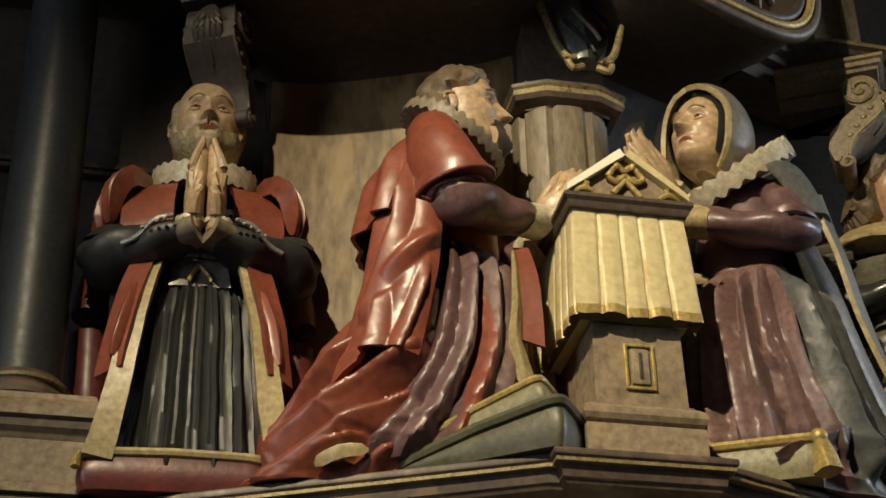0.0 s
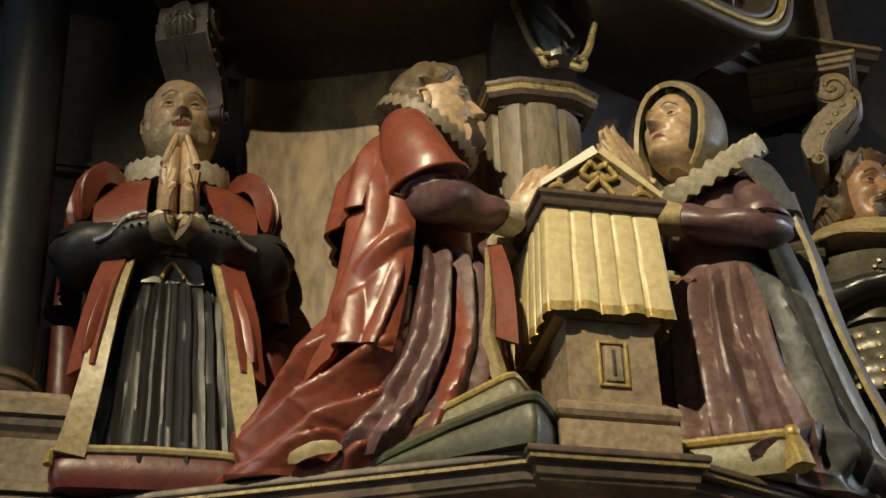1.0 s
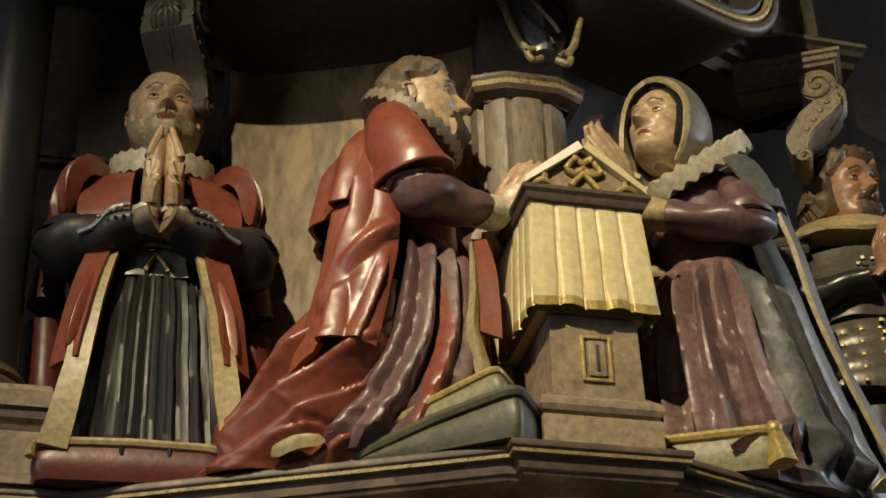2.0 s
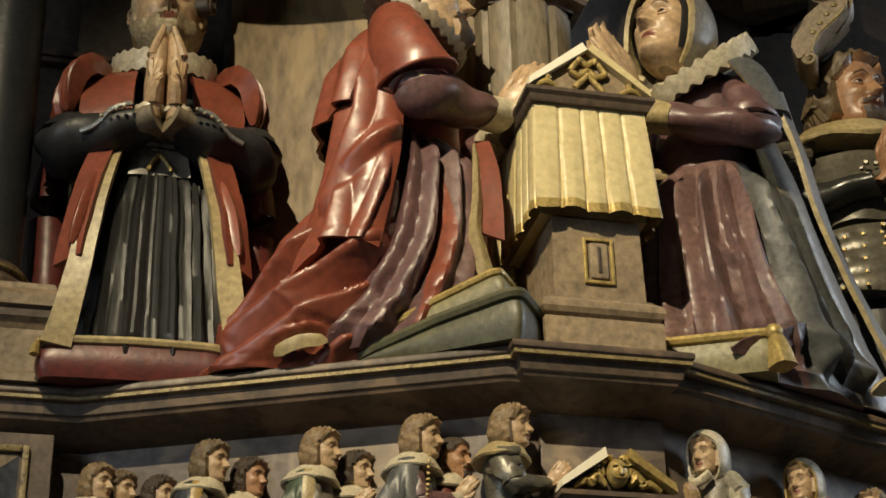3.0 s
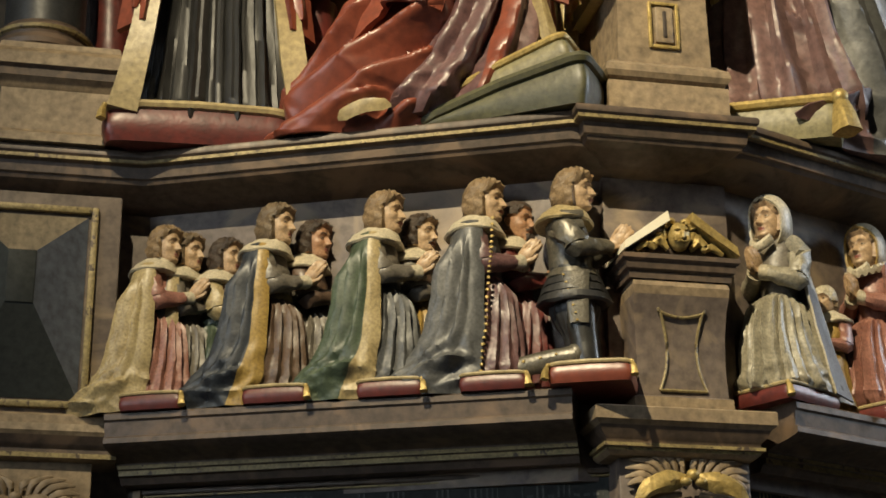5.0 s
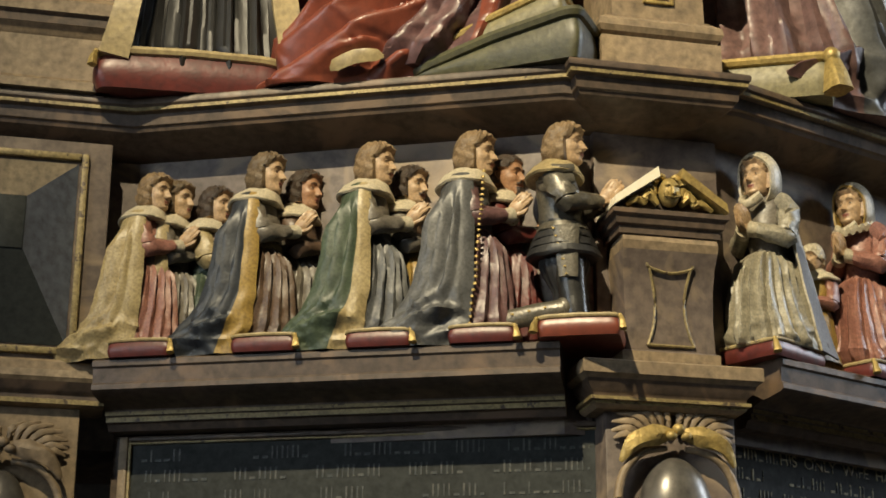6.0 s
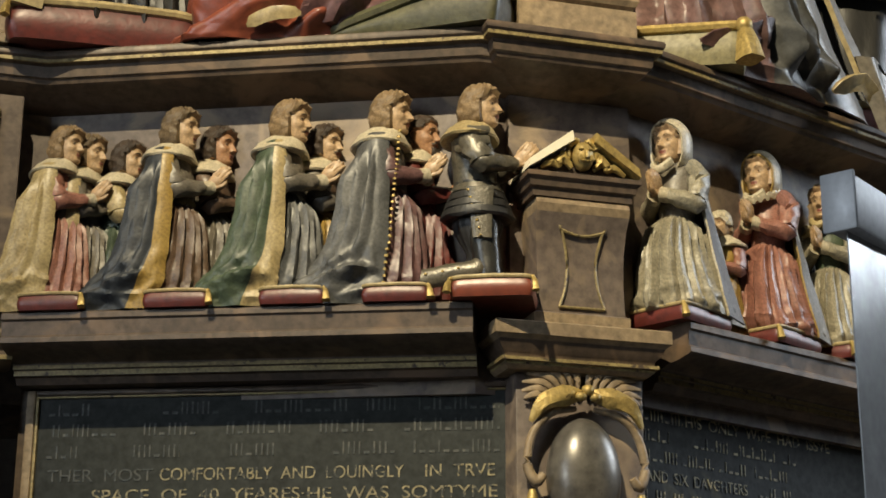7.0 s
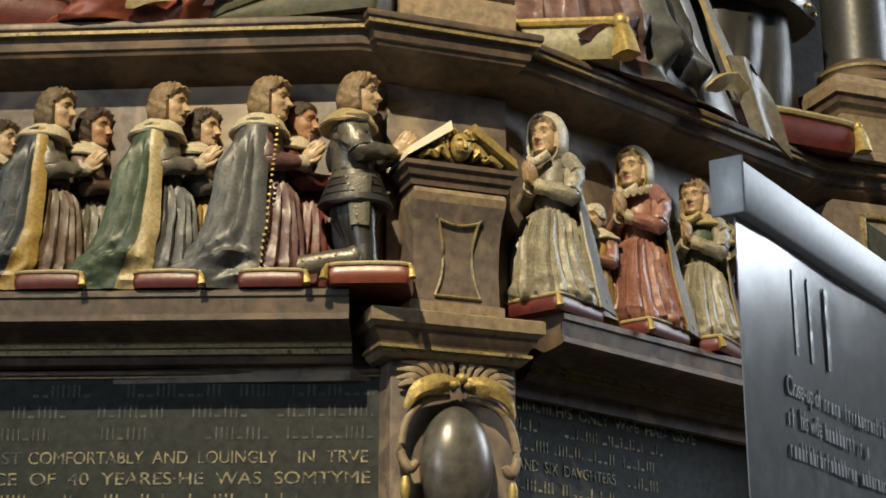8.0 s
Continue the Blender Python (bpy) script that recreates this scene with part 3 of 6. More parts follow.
def console(place, key, label, edge):
    """A scroll bracket: rolled volute above, S-shaped body tapering to a small roll, raised spiral on both cheeks, a leaf down the front."""
    K = tagged(empty("scroll_console", place), label, "console", kind="structure")
    w = 0.082
    mid = [(-0.118, 0.055), (-0.100, 0.000), (-0.045, -0.050), (0.010, -0.100), (0.035, -0.165), (0.030, -0.215)]
    half = [0.020, 0.040, 0.046, 0.040, 0.028, 0.016]
    outline = [(y - r * 0.9, z - r * 0.4) for (y, z), r in zip(mid, half)] + [(y + r * 0.9 + 0.03, z + r * 0.4) for (y, z), r in zip(mid, half)][::-1]
    b = Build()
    b.grid([[(x * w, y, z) for y, z in outline] for x in (-1, -0.94, 0.94, 1)], key)
    part("body", b, K, sharp=35)
    for cy, cz, r in ((-0.060, 0.085, 0.070), (0.030, -0.222, 0.030)):
        b = Build()
        rows = []
        for x, q in ((-1.0, 0.86), (-0.95, 1.0), (-0.6, 0.97), (-0.3, 0.90), (0.0, 0.93), (0.3, 0.90), (0.6, 0.97), (0.95, 1.0), (1.0, 0.86)):
            rows.append([(x * w * 1.06, cy + r * q * math.cos(t), cz + r * q * math.sin(t)) for t in [2 * math.pi * k / 28 for k in range(28)]])
        b.grid(rows, key)
        part("volute", b, K, sharp=40)
        for sx in (-1, 1):
            b = Build()
            b.tube([(sx * w * 1.08, cy + r * (1 - 0.055 * k) * math.cos(0.9 - 0.62 * k), cz + r * (1 - 0.055 * k) * math.sin(0.9 - 0.62 * k)) for k in range(17)], [0.0075 * r / 0.07 + 0.001] * 17, edge, 7, steps=2)
            b.ball((sx * w * 1.06, cy, cz), 0.010, edge, 8)
            part("spiral", b, K, "raised carved spiral")
    for sx in (-1, 1):
        b = Build()
        b.tube([(sx * w * 1.01, y - r * 0.7, z - r * 0.3) for (y, z), r in zip(mid, half)], 0.006, edge, 7, steps=3)
        for q in range(4):
            b.ball((sx * w * 1.01, -0.085 + 0.030 * q, 0.0 - 0.035 * q), (0.006, 0.014, 0.011), edge, 8)
        part("edge_roll", b, K, "raised edge with carved drops")
    b = Build()
    for q in range(-2, 3):
        b.tube([(0.004 * q, -0.125, 0.125), (0.016 * q, -0.148, 0.070), (0.020 * q, -0.140, 0.005), (0.012 * q, -0.085, -0.075 + 0.012 * abs(q))], [0.008, 0.013, 0.012, 0.004], key, 8, steps=3)
    part("leaf", b, K, "carved acanthus leaf")
    b = Build()
    b.sweep([(-0.10, 0.25), (-0.10, -0.135), (0.10, -0.135), (0.10, 0.25)], [(-0.09, 0.160), (0.0, 0.160), (0.004, 0.172), (0.016, 0.178), (0.018, 0.196), (0.028, 0.202), (0.028, 0.216), (-0.09, 0.216)], key, {5: "gilt_line"})
    part("abacus", b, K, "moulded cap with a gilt edge", 30)
    return K


# Left console takes the shade colour for its dark corner; right stays buff.
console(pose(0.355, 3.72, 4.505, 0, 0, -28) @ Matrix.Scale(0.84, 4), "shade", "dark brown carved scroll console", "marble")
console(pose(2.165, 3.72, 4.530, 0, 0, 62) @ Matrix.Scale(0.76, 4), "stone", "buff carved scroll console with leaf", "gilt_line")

# ---------------------------------------------------------------- tablets with lettering
def tablet(side, a0, a1, label):
    T = empty("tablet", on_wing(side, 0, 0.168, 0))
    tagged(T, label, "tablet", kind="structure")
    s0, s1 = (-a1, -a0) if side < 0 else (a0, a1)
    top, bot = 2.428, 1.45
    b = Build()
    b.box((s0 + 0.012, -0.006, bot), (s1 - 0.012, 0.0, top - 0.012), "slate")
    face = part("slate", b, T, "dark slate face", smooth=False)
    for lo, hi in (((s0, bot), (s0 + 0.020, top)), ((s1 - 0.020, bot), (s1, top)), ((s0 + 0.020, top - 0.012), (s1 - 0.020, top))):
        b = Build()
        b.box((lo[0], -0.016, lo[1]), (hi[0], 0.002, hi[1]), "stone" if hi[1] - lo[1] > 0.1 else "marble", 0.004)
        part("frame", b, T, "stone frame")
    for lo, hi in (((s0 + 0.021, bot), (s0 + 0.027, top - 0.013)), ((s1 - 0.027, bot), (s1 - 0.021, top - 0.013)), ((s0 + 0.021, top - 0.018), (s1 - 0.021, top - 0.0135))):
        b = Build()
        b.box((lo[0], -0.013, lo[1]), (hi[0], -0.003, hi[1]), "gilt_line", 0.001)
        part("gilt_fillet", b, T, "gilt fillet")
    return face, s0, s1


def flat(x, z):
    return pose(x, -0.0065, z, 90, 0, 0)


def bar(parent, x0, x1, z, h, key):
    """A word that cannot be read or is a name: broken strokes."""
    rnd = random.Random(int(x0 * 1e4) + int(z * 1e4))
    b = Build()
    x = x0
    while x < x1:
        w = rnd.choice((0.003, 0.004, 0.012))
        b.box((x, -0.0075, z), (min(x + w, x1), -0.0055, z + h * (1 if w < 0.01 else 0.22)), key)
        x += w + 0.008
    part("worn_word", b, parent, smooth=False)


T, s0, s1 = tablet(-1, -0.062, 1.0, "dark slate memorial tablet with worn gilt lettering")
H = 0.026
for row, z in enumerate((2.372, 2.327, 2.280)):
    for x0, x1 in (((-0.95, -0.86), (-0.70, -0.58), (-0.50, -0.30), (-0.26, -0.20), (-0.15, 0.02)), ((-0.94, -0.80), (-0.74, -0.62), (-0.56, -0.42), (-0.36, -0.24), (-0.18, 0.02)),
                   ((-0.95, -0.88), (-0.76, -0.66), (-0.55, -0.45), (-0.33, -0.20), (-0.16, 0.02)))[row]:
        bar(T, x0, x1, z, H, "faint")
words("inscription", "THER  MOST", H, "faint", T, flat(-0.945, 2.230), 0.23)
words("inscription", "COMFORTABLY  AND  LOUINGLY", H, "letter", T, flat(-0.70, 2.230), 0.52)
words("inscription", "IN  TRVE", H, "letter", T, flat(-0.135, 2.230), 0.145)
words("inscription", "SPACE  OF  40  YEARES\u00b7HE  WAS  SOMTYME", H, "letter", T, flat(-0.845, 2.186), 0.86)
for x0, x1 in ((-0.94, -0.7), (-0.66, -0.4), (-0.36, -0.1)):
    bar(T, x0, x1, 2.14, H, "letter")
T, s0, s1 = tablet(1, 0.028, 1.06, "dark slate memorial tablet with gilt lettering")
for z, items in ((2.376, ((0.075, 0.195, None), (0.205, 0.70, "HIS  ONLY  WIFE  HAD  ISSVE"))), (2.332, ((0.075, 0.15, None), (0.23, 0.34, None), (0.36, 0.50, None), (0.53, 0.58, None))),
                 (2.288, ((0.075, 0.175, None), (0.19, 0.29, None), (0.31, 0.40, None), (0.43, 0.54, None))), (2.244, ((0.075, 0.40, "AND  SIX  DAVGHTERS"), (0.44, 0.55, None))),
                 (2.200, ((0.075, 0.19, None), (0.22, 0.40, None)))):
    for x0, x1, text in items:
        if text:
            words("inscription", text, H * 0.95, "letter", T, flat(x0, z), x1 - x0)
        else:
            bar(T, x0, x1, z, H * 0.95, "letter")

# ---------------------------------------------------------------- black oval boss in a gilt scroll on the lower pier
def cartouche(place, k, key):
    O = empty("cartouche", place)
    tagged(O, "polished dark oval boss in a carved gilt leaf scroll", "cartouche")
    b = Build()
    b.ball((0, -0.010, -0.135), (0.079 * k, 0.062 * k, 0.125), "boss", 40)
    part("boss", b, O, "polished black oval boss", 80)
    for sx in (-1, 1):
        b = Build()
        b.tube([(sx * 0.01, -0.035, 0.035), (sx * 0.05, -0.045, 0.028), (sx * 0.095, -0.045, 0.012), (sx * 0.122, -0.035, -0.028)], [0.010, 0.020, 0.018, 0.005], key, 12, flat=0.55, ripple=lambda u, th: 0.15 * math.sin(4 * th + 6 * u))
        part("leaf", b, O, "gilt curling leaf")
        b = Build()
        b.tube([(sx * 0.02, -0.025, 0.006), (sx * 0.075, -0.03, -0.006), (sx * 0.115, -0.03, -0.05), (sx * 0.128, -0.03, -0.115), (sx * 0.112, -0.035, -0.150), (sx * 0.096, -0.04, -0.135)], [0.006, 0.009, 0.009, 0.010, 0.013, 0.008], "stone", 10)
        part("scroll", b, O)
        b = Build()
        for j in range(7):
            b = Build()
            th = radians(88 - 13 * j)
            ln = 0.062 + 0.022 * math.sin(j * 0.55)
            p = (sx * (0.012 + 0.010 * j), 0.040 - 0.002 * j)
            b.tube([(p[0], -0.010, p[1]), (p[0] + sx * 0.55 * ln * math.cos(th), -0.020, p[1] + 0.55 * ln * math.sin(th)), (p[0] + sx * ln * math.cos(th - 0.5), -0.012, p[1] + 0.9 * ln * math.sin(th - 0.25))],
                   [0.006, 0.009, 0.003], "stone", 8, flat=0.7)
            part("acanthus_leaf", b, O, "stone acanthus leaf")
        b = Build()
        b.ball((sx * 0.118, -0.03, -0.19), (0.012, 0.012, 0.03), key, 10)
        part("drop", b, O)
    b = Build()
    b.ball((0, -0.045, 0.042), (0.014, 0.014, 0.012), key, 12)
    for sx in (-1, 1):
        b.ball((sx * 0.016, -0.046, 0.028), (0.013, 0.012, 0.010), key, 12)
    part("bud", b, O, "gilt bud")
    return O


cartouche(pose(1.283, 3.268, 2.352), 1.0, "gold")
cartouche(pose(-0.055, 3.665, 2.34), 0.8, "stone")
cartouche(pose(2.70, 3.665, 2.34), 0.8, "stone")

# ---------------------------------------------------------------- carved figures
def bump1(x, w):
    return math.exp(-(x / w) ** 2)


def tri(x):
    return math.asin(math.sin(x)) / 1.5708


def carve_head(b, place, skin="skin", hair="hair", beard=None, moustache=None, fine=True, bald=0.0, long_hair=0.0, k=1.0, hairline=0.62, beard_w=0.6):
    """A carved head: profiled face, eyes with lids, combed hair and beard. Local x is where it looks."""
    na, nz = (96, 70) if fine else (52, 42)
    zh = 0.128 * math.sin(min(hairline, 1.5))
    wild = 0.5 + 6.0 * abs(place.translation.x) % 1.0
    rows, keys = [], {}
    for e in range(nz):
        u = (e + 0.5) / nz
        z = 0.132 * (0.62 * (2 * u - 1) - 0.38 * math.cos(math.pi * u))
        up, low = max(0.0, (z - 0.015) / 0.118), max(0.0, (-z - 0.02) / 0.112)
        top = math.sqrt(max(0.0, 1 - min(1.0, up) ** 2.4))
        chin = math.sqrt(max(0.06, 1 - max(0.0, (-z - 0.092) / 0.042) ** 2))
        F, B, W = 0.096 * top * chin, 0.108 * top * (1 - 0.45 * low), 0.081 * top * (1 - 0.36 * low ** 1.4) * chin
        row = []
        for a in range(na):
            t = 2 * a / na - 1
            az = math.pi * (0.62 * t + 0.38 * t ** 3)
            c, s, A = math.cos(az), math.sin(az), abs(az)
            x, y, zz = (F if c > 0 else B) * math.copysign(abs(c) ** 0.9, c), W * math.copysign(abs(s) ** 0.9, s), z
            Y = abs(y)
            face = max(0.0, min(1.0, c / 0.45))
            slope = max(0.0, min(1.0, (0.024 - z) / 0.058))
            tip = 1.0 if z > -0.034 else bump1(z + 0.034, 0.008)
            d = (0.004 + 0.036 * slope) * bump1(y, 0.008 + 0.007 * slope) * tip * (1 if z < 0.024 else bump1(z - 0.024, 0.012))
            d += 0.011 * bump1(Y - 0.015, 0.0075) * bump1(z + 0.033, 0.009)
            d -= 0.016 * bump1(Y - 0.033, 0.020) * bump1(z - 0.010, 0.014)
            d += 0.008 * bump1(Y - 0.030, 0.026) * bump1(z - 0.036, 0.009)
            d += 0.008 * bump1(Y - 0.047, 0.020) * bump1(z + 0.022, 0.020) - 0.006 * bump1(Y - 0.043, 0.014) * bump1(z + 0.062, 0.022)
            d += 0.008 * bump1(y, 0.022) * bump1(z + 0.060, 0.0055) + 0.008 * bump1(y, 0.018) * bump1(z + 0.0755, 0.006) - 0.005 * bump1(y, 0.024) * bump1(z + 0.068, 0.0028)
            d += 0.010 * bump1(y, 0.026) * bump1(z + 0.104, 0.014) - 0.004 * bump1(y, 0.02) * bump1(z + 0.088, 0.006)
            x += d * face
            key = skin
            temple = zh - 0.055 * max(0.0, min(1.0, (A - 0.55) / 0.6))
            side = 1.62 if not long_hair else 1.30
            in_hair = (z > temple and A < side + 0.1) or (A > side and z > -0.062 - 0.07 * (A > 1.9) - 0.16 * long_hair)
            if bald:
                in_hair = A > 1.30 and -0.075 < z < 0.068
            n = Vector((c, s, 1.2 * up)).normalized()
            if in_hair:
                key = hair
                if long_hair:
                    lock = 0.65 * tri(9 * az + 2.4 * math.sin(52 * z + wild)) + 0.35 * math.sin(17 * az + 3 * math.sin(36 * z))
                    r = 0.018 + (0.0085 if fine else 0.0115) * lock + 0.055 * long_hair * bump1(z + 0.06, 0.06) + 0.010 * bump1(z - zh, 0.02) * (A < 1.2)
                else:
                    lock = 0.65 * tri(95 * z + 3.2 * math.sin(2.6 * az + wild) + 2.0 * math.sin(7 * az)) + 0.35 * math.sin(9 * az + 60 * z)
                    r = 0.014 + 0.0105 * lock * (1 - 0.75 * up) + 0.006 * bump1(A - 1.7, 0.3)
                if bald:
                    r *= 0.5
                x, y, zz = x + n.x * r, y + n.y * r, zz + n.z * r
            else:
                jaw = A < 0.5 * beard_w + 0.28 and z < -0.080
                if beard and beard_w > 1:
                    jaw = jaw or (A < 1.35 and z < -0.046 - 0.030 * (1 - A / 1.35))
                if beard and jaw and not (Y < 0.019 and -0.082 < z < -0.055):
                    key = beard
                    q = 0.012 + 0.004 * tri(150 * y + 40 * math.sin(0.5 + 20 * z) * 0.02)
                    x, y = x + n.x * q + 0.010 * bump1(y, 0.03), y + n.y * q
                    zz -= 0.034 * bump1(y, 0.030) * max(0.0, (-z - 0.085) / 0.045)
                if moustache and 0.003 < Y < 0.040 and abs(z + 0.049 + 0.30 * Y) < 0.0075:
                    key = moustache
                    x += 0.009
                if key == skin and Y < (0.013 if beard else 0.020) and -0.079 < z < -0.058:
                    key = "lip"
            row.append(Vector((x, y, zz)) * k)
            keys[(e, a)] = key
        rows.append(row)
    b.grid(rows, skin if bald else hair, place=place, colour=lambda r, a: keys[(r, a)])
    for s in (-1, 1):
        b.ball((0.0688 * k, s * 0.0325 * k, 0.0100 * k), (0.0150 * k, 0.0160 * k, 0.0085 * k), "eye", 14, place)
        b.ball((0.0812 * k, s * 0.0335 * k, 0.0108 * k), (0.0035 * k, 0.0052 * k, 0.0055 * k), "iris", 10, place)
        for dz in (0.0078, -0.0080):
            b.tube([(0.0790 * k, s * 0.0165 * k, 0.0100 * k), (0.0850 * k, s * 0.026 * k, (0.0100 + 0.85 * dz) * k), (0.0835 * k, s * 0.038 * k, (0.0100 + dz) * k), (0.0705 * k, s * 0.052 * k, 0.0080 * k)],
                   [0.0022 * k, 0.0034 * k, 0.0034 * k, 0.0022 * k], skin, 7, place, steps=3)
        b.tube([(0.0985 * k, s * 0.012 * k, 0.034 * k), (0.0985 * k, s * 0.030 * k, 0.0415 * k), (0.083 * k, s * 0.053 * k, 0.033 * k)], [0.0025 * k, 0.0032 * k, 0.002 * k], hair if hair != "white" else skin, 6, place, steps=3)
        if not long_hair:
            b.ball((-0.006 * k, s * 0.083 * k, -0.006 * k), (0.018 * k, 0.010 * k, 0.030 * k), skin, 12, place)
            b.tube([(0.006 * k, s * 0.088 * k, -0.028 * k), (-0.020 * k, s * 0.094 * k, -0.010 * k), (-0.018 * k, s * 0.095 * k, 0.018 * k), (0.006 * k, s * 0.088 * k, 0.018 * k)], 0.0042 * k, skin, 7, place, steps=3)


def hood(b, place, key, rim, k=1.0, g0=1.25):
    """A carved hood standing round the face and falling to the nape."""
    outer, inner, n = [], [], 40
    for e in range(22):
        el = -1.15 + 2.66 * e / 21
        a0 = g0 * math.sqrt(max(0.0, 1 - ((el + 0.05) / 0.86) ** 2)) if -0.05 < el < 0.81 else (0.02 if el > 0 else g0)
        flare = 0.035 * max(0.0, -el - 0.2)
        ro, ri = [], []
        for j in range(n):
            az = a0 + (2 * math.pi - 2 * a0) * j / (n - 1)
            c = math.cos(el)
            for row, t in ((ro, 0.0), (ri, 0.012)):
                row.append(Vector(((0.134 - t + flare) * c * math.cos(az) + 0.006, (0.112 - t + flare) * c * math.sin(az), (0.152 - t) * math.sin(el))) * k)
        outer.append(ro)
        inner.append(ri)
    b.grid([o + i[::-1] for o, i in zip(outer, inner)], key, place=place, colour=lambda a, q: rim if q >= n - 2 or q == 0 else key)


def ruff(b, at, r0, r1, key, tilt=0.0, n=22, deep=0.030, place=None, amp=0.016, a0=0, a1=360):
    m = (place or Matrix()) @ Matrix.Translation(at) @ pose(0, 0, 0, 0, tilt, 0)
    steps = n * 6
    rows = []
    for k in range(steps + 1):
        th = radians(a0 + (a1 - a0) * k / steps)
        w = amp * math.sin(th * n)
        c, s = math.cos(th), math.sin(th)
        rows.append([(r0 * c, r0 * s, -deep * 0.6), (r1 * c, r1 * s, -deep / 2 + w * 0.6), (r1 * 1.015 * c, r1 * 1.015 * s, w), (r1 * c, r1 * s, deep / 2 + w * 0.6), (r0 * c, r0 * s, deep * 0.4)])
    b.grid(rows, key, cap=False, place=m)


def pray(b, wrist, tip, side, key, place=None, k=1.0, fine=True, thick=0.5):
    """One of two palms laid together: side +1 or -1 along local y."""
    w, t = Vector(wrist), Vector((tip[0], 0.0, tip[2]))
    c = Vector((w.x, 0.0, w.z))
    d = (t - c).normalized()
    q = d.cross(Vector((0, 1, 0))).normalized()
    ln = (t - c).length
    off = Vector((0, side * 0.036 * k * thick, 0))
    b.tube([w, c.lerp(t, 0.22) + off, c.lerp(t, 0.45) + off, c.lerp(t, 0.62) + off * 0.9, c.lerp(t, 0.86) + off * 0.7, t - d * 0.012 * k + off * 0.4],
           [0.027 * k, 0.036 * k, 0.040 * k, 0.038 * k, 0.030 * k, 0.016 * k], key, 18 if fine else 10, place, flat=thick, up=q, steps=3)
    for j in range(4):
        base = c.lerp(t, 0.46) + q * ((j - 1.5) * 0.0185 * k) + off * 1.25
        reach = ln * (0.48, 0.545, 0.52, 0.43)[j]
        b.tube([base - d * 0.02 * k - off * 0.3, base + d * reach * 0.35 + off * 0.28, base + d * reach * 0.7 - off * 0.15, base + d * reach - off * 0.75], [0.009 * k, 0.0110 * k, 0.0098 * k, 0.0060 * k], key, 8 if fine else 6, place, steps=3 if fine else 1)
    b.tube([c.lerp(t, 0.16) - q * 0.026 * k + off, c.lerp(t, 0.36) - q * 0.046 * k + off * 0.9, c.lerp(t, 0.60) - q * 0.044 * k + off * 0.6], [0.015 * k, 0.013 * k, 0.008 * k], key, 8, place, steps=3)


def folds(th, seed, g=0.0):
    """Carved pleats: uneven, sharp-edged, leaning as they fall."""
    s = seed * 1.7
    w = th + 0.22 * math.sin(3.1 * g + s) + 0.10 * math.sin(2 * th + s)
    return 0.60 * tri(6 * w + s) + 0.40 * tri(11 * w + 2.1 * s) + 0.16 * tri(17 * w + 3.3 * s) * (0.4 + g)


def skin_loft(b, secs, key, n=64, seed=0, amp=(0.0, 0.05), place=None, colour=None, sub=4, cap=True, wob=0.0):
    """Drapery: sections (z, centre x, centre y, half depth, half width), folds growing from top to bottom."""
    rows = []
    for a in range(len(secs) - 1):
        for s in range(sub + (a == len(secs) - 2)):
            u = s / sub
            u2 = u * u * (3 - 2 * u) * 0.5 + u * 0.5
            z, cx, cy, rx, ry = [p * (1 - u2) + q * u2 for p, q in zip(secs[a], secs[a + 1])]
            z = secs[a][0] * (1 - u) + secs[a + 1][0] * u
            g = (a + u) / (len(secs) - 1)
            am = amp[0] * (1 - g) + amp[1] * g
            row = []
            for k in range(n):
                th = 2 * math.pi * k / n
                f = 1 + am * folds(th, seed, g) + wob * math.sin(5 * th + 9 * g + seed) * g
                row.append((cx + rx * math.cos(th) * f, cy + ry * math.sin(th) * f, z + am * 0.10 * math.sin(7 * th + seed) * (a == len(secs) - 2)))
            rows.append(row)
    b.grid(rows, key, place=place, cap=cap, colour=colour)


def cloak_shell(b, secs, key, lining, th0, seed=0, amp=0.05, n=44, strip=3, place=None, sub=5, thick=0.012, hem=None, edge=None):
    """An open cloak: covers all but th0 degrees either side of the front; its front edges turn out in the lining colour."""
    outer, inner = [], []
    for a in range(len(secs) - 1):
        for s in range(sub + (a == len(secs) - 2)):
            u = s / sub
            z, cx, cy, rx, ry = [p * (1 - u) + q * u for p, q in zip(secs[a], secs[a + 1])]
            g = (a + u) / (len(secs) - 1)
            ro, ri = [], []
            for k in range(n):
                v = k / (n - 1)
                th = radians(th0 + (360 - 2 * th0) * v)
                f = 1 + amp * (0.25 + g) * folds(th, seed, g)
                if min(k, n - 1 - k) < strip:
                    f += 0.035 * (1 - min(k, n - 1 - k) / strip)
                zz = z + (hem(th) * g if hem else 0.0)
                ro.append(Vector((cx + rx * math.cos(th) * f, cy + ry * math.sin(th) * f, zz)))
                ri.append(Vector((cx + (rx - thick) * math.cos(th) * f, cy + (ry - thick) * math.sin(th) * f, zz)))
            outer.append(ro)
            inner.append(ri)
    rows = [o + i[::-1] for o, i in zip(outer, inner)]

    def colour(a, k):
        if k >= n - 1:
            return lining
        d = min(k, n - 2 - k)
        if edge and d == strip:
            return edge
        return lining if d < strip else key
    b.grid(rows, key, place=place, colour=colour)


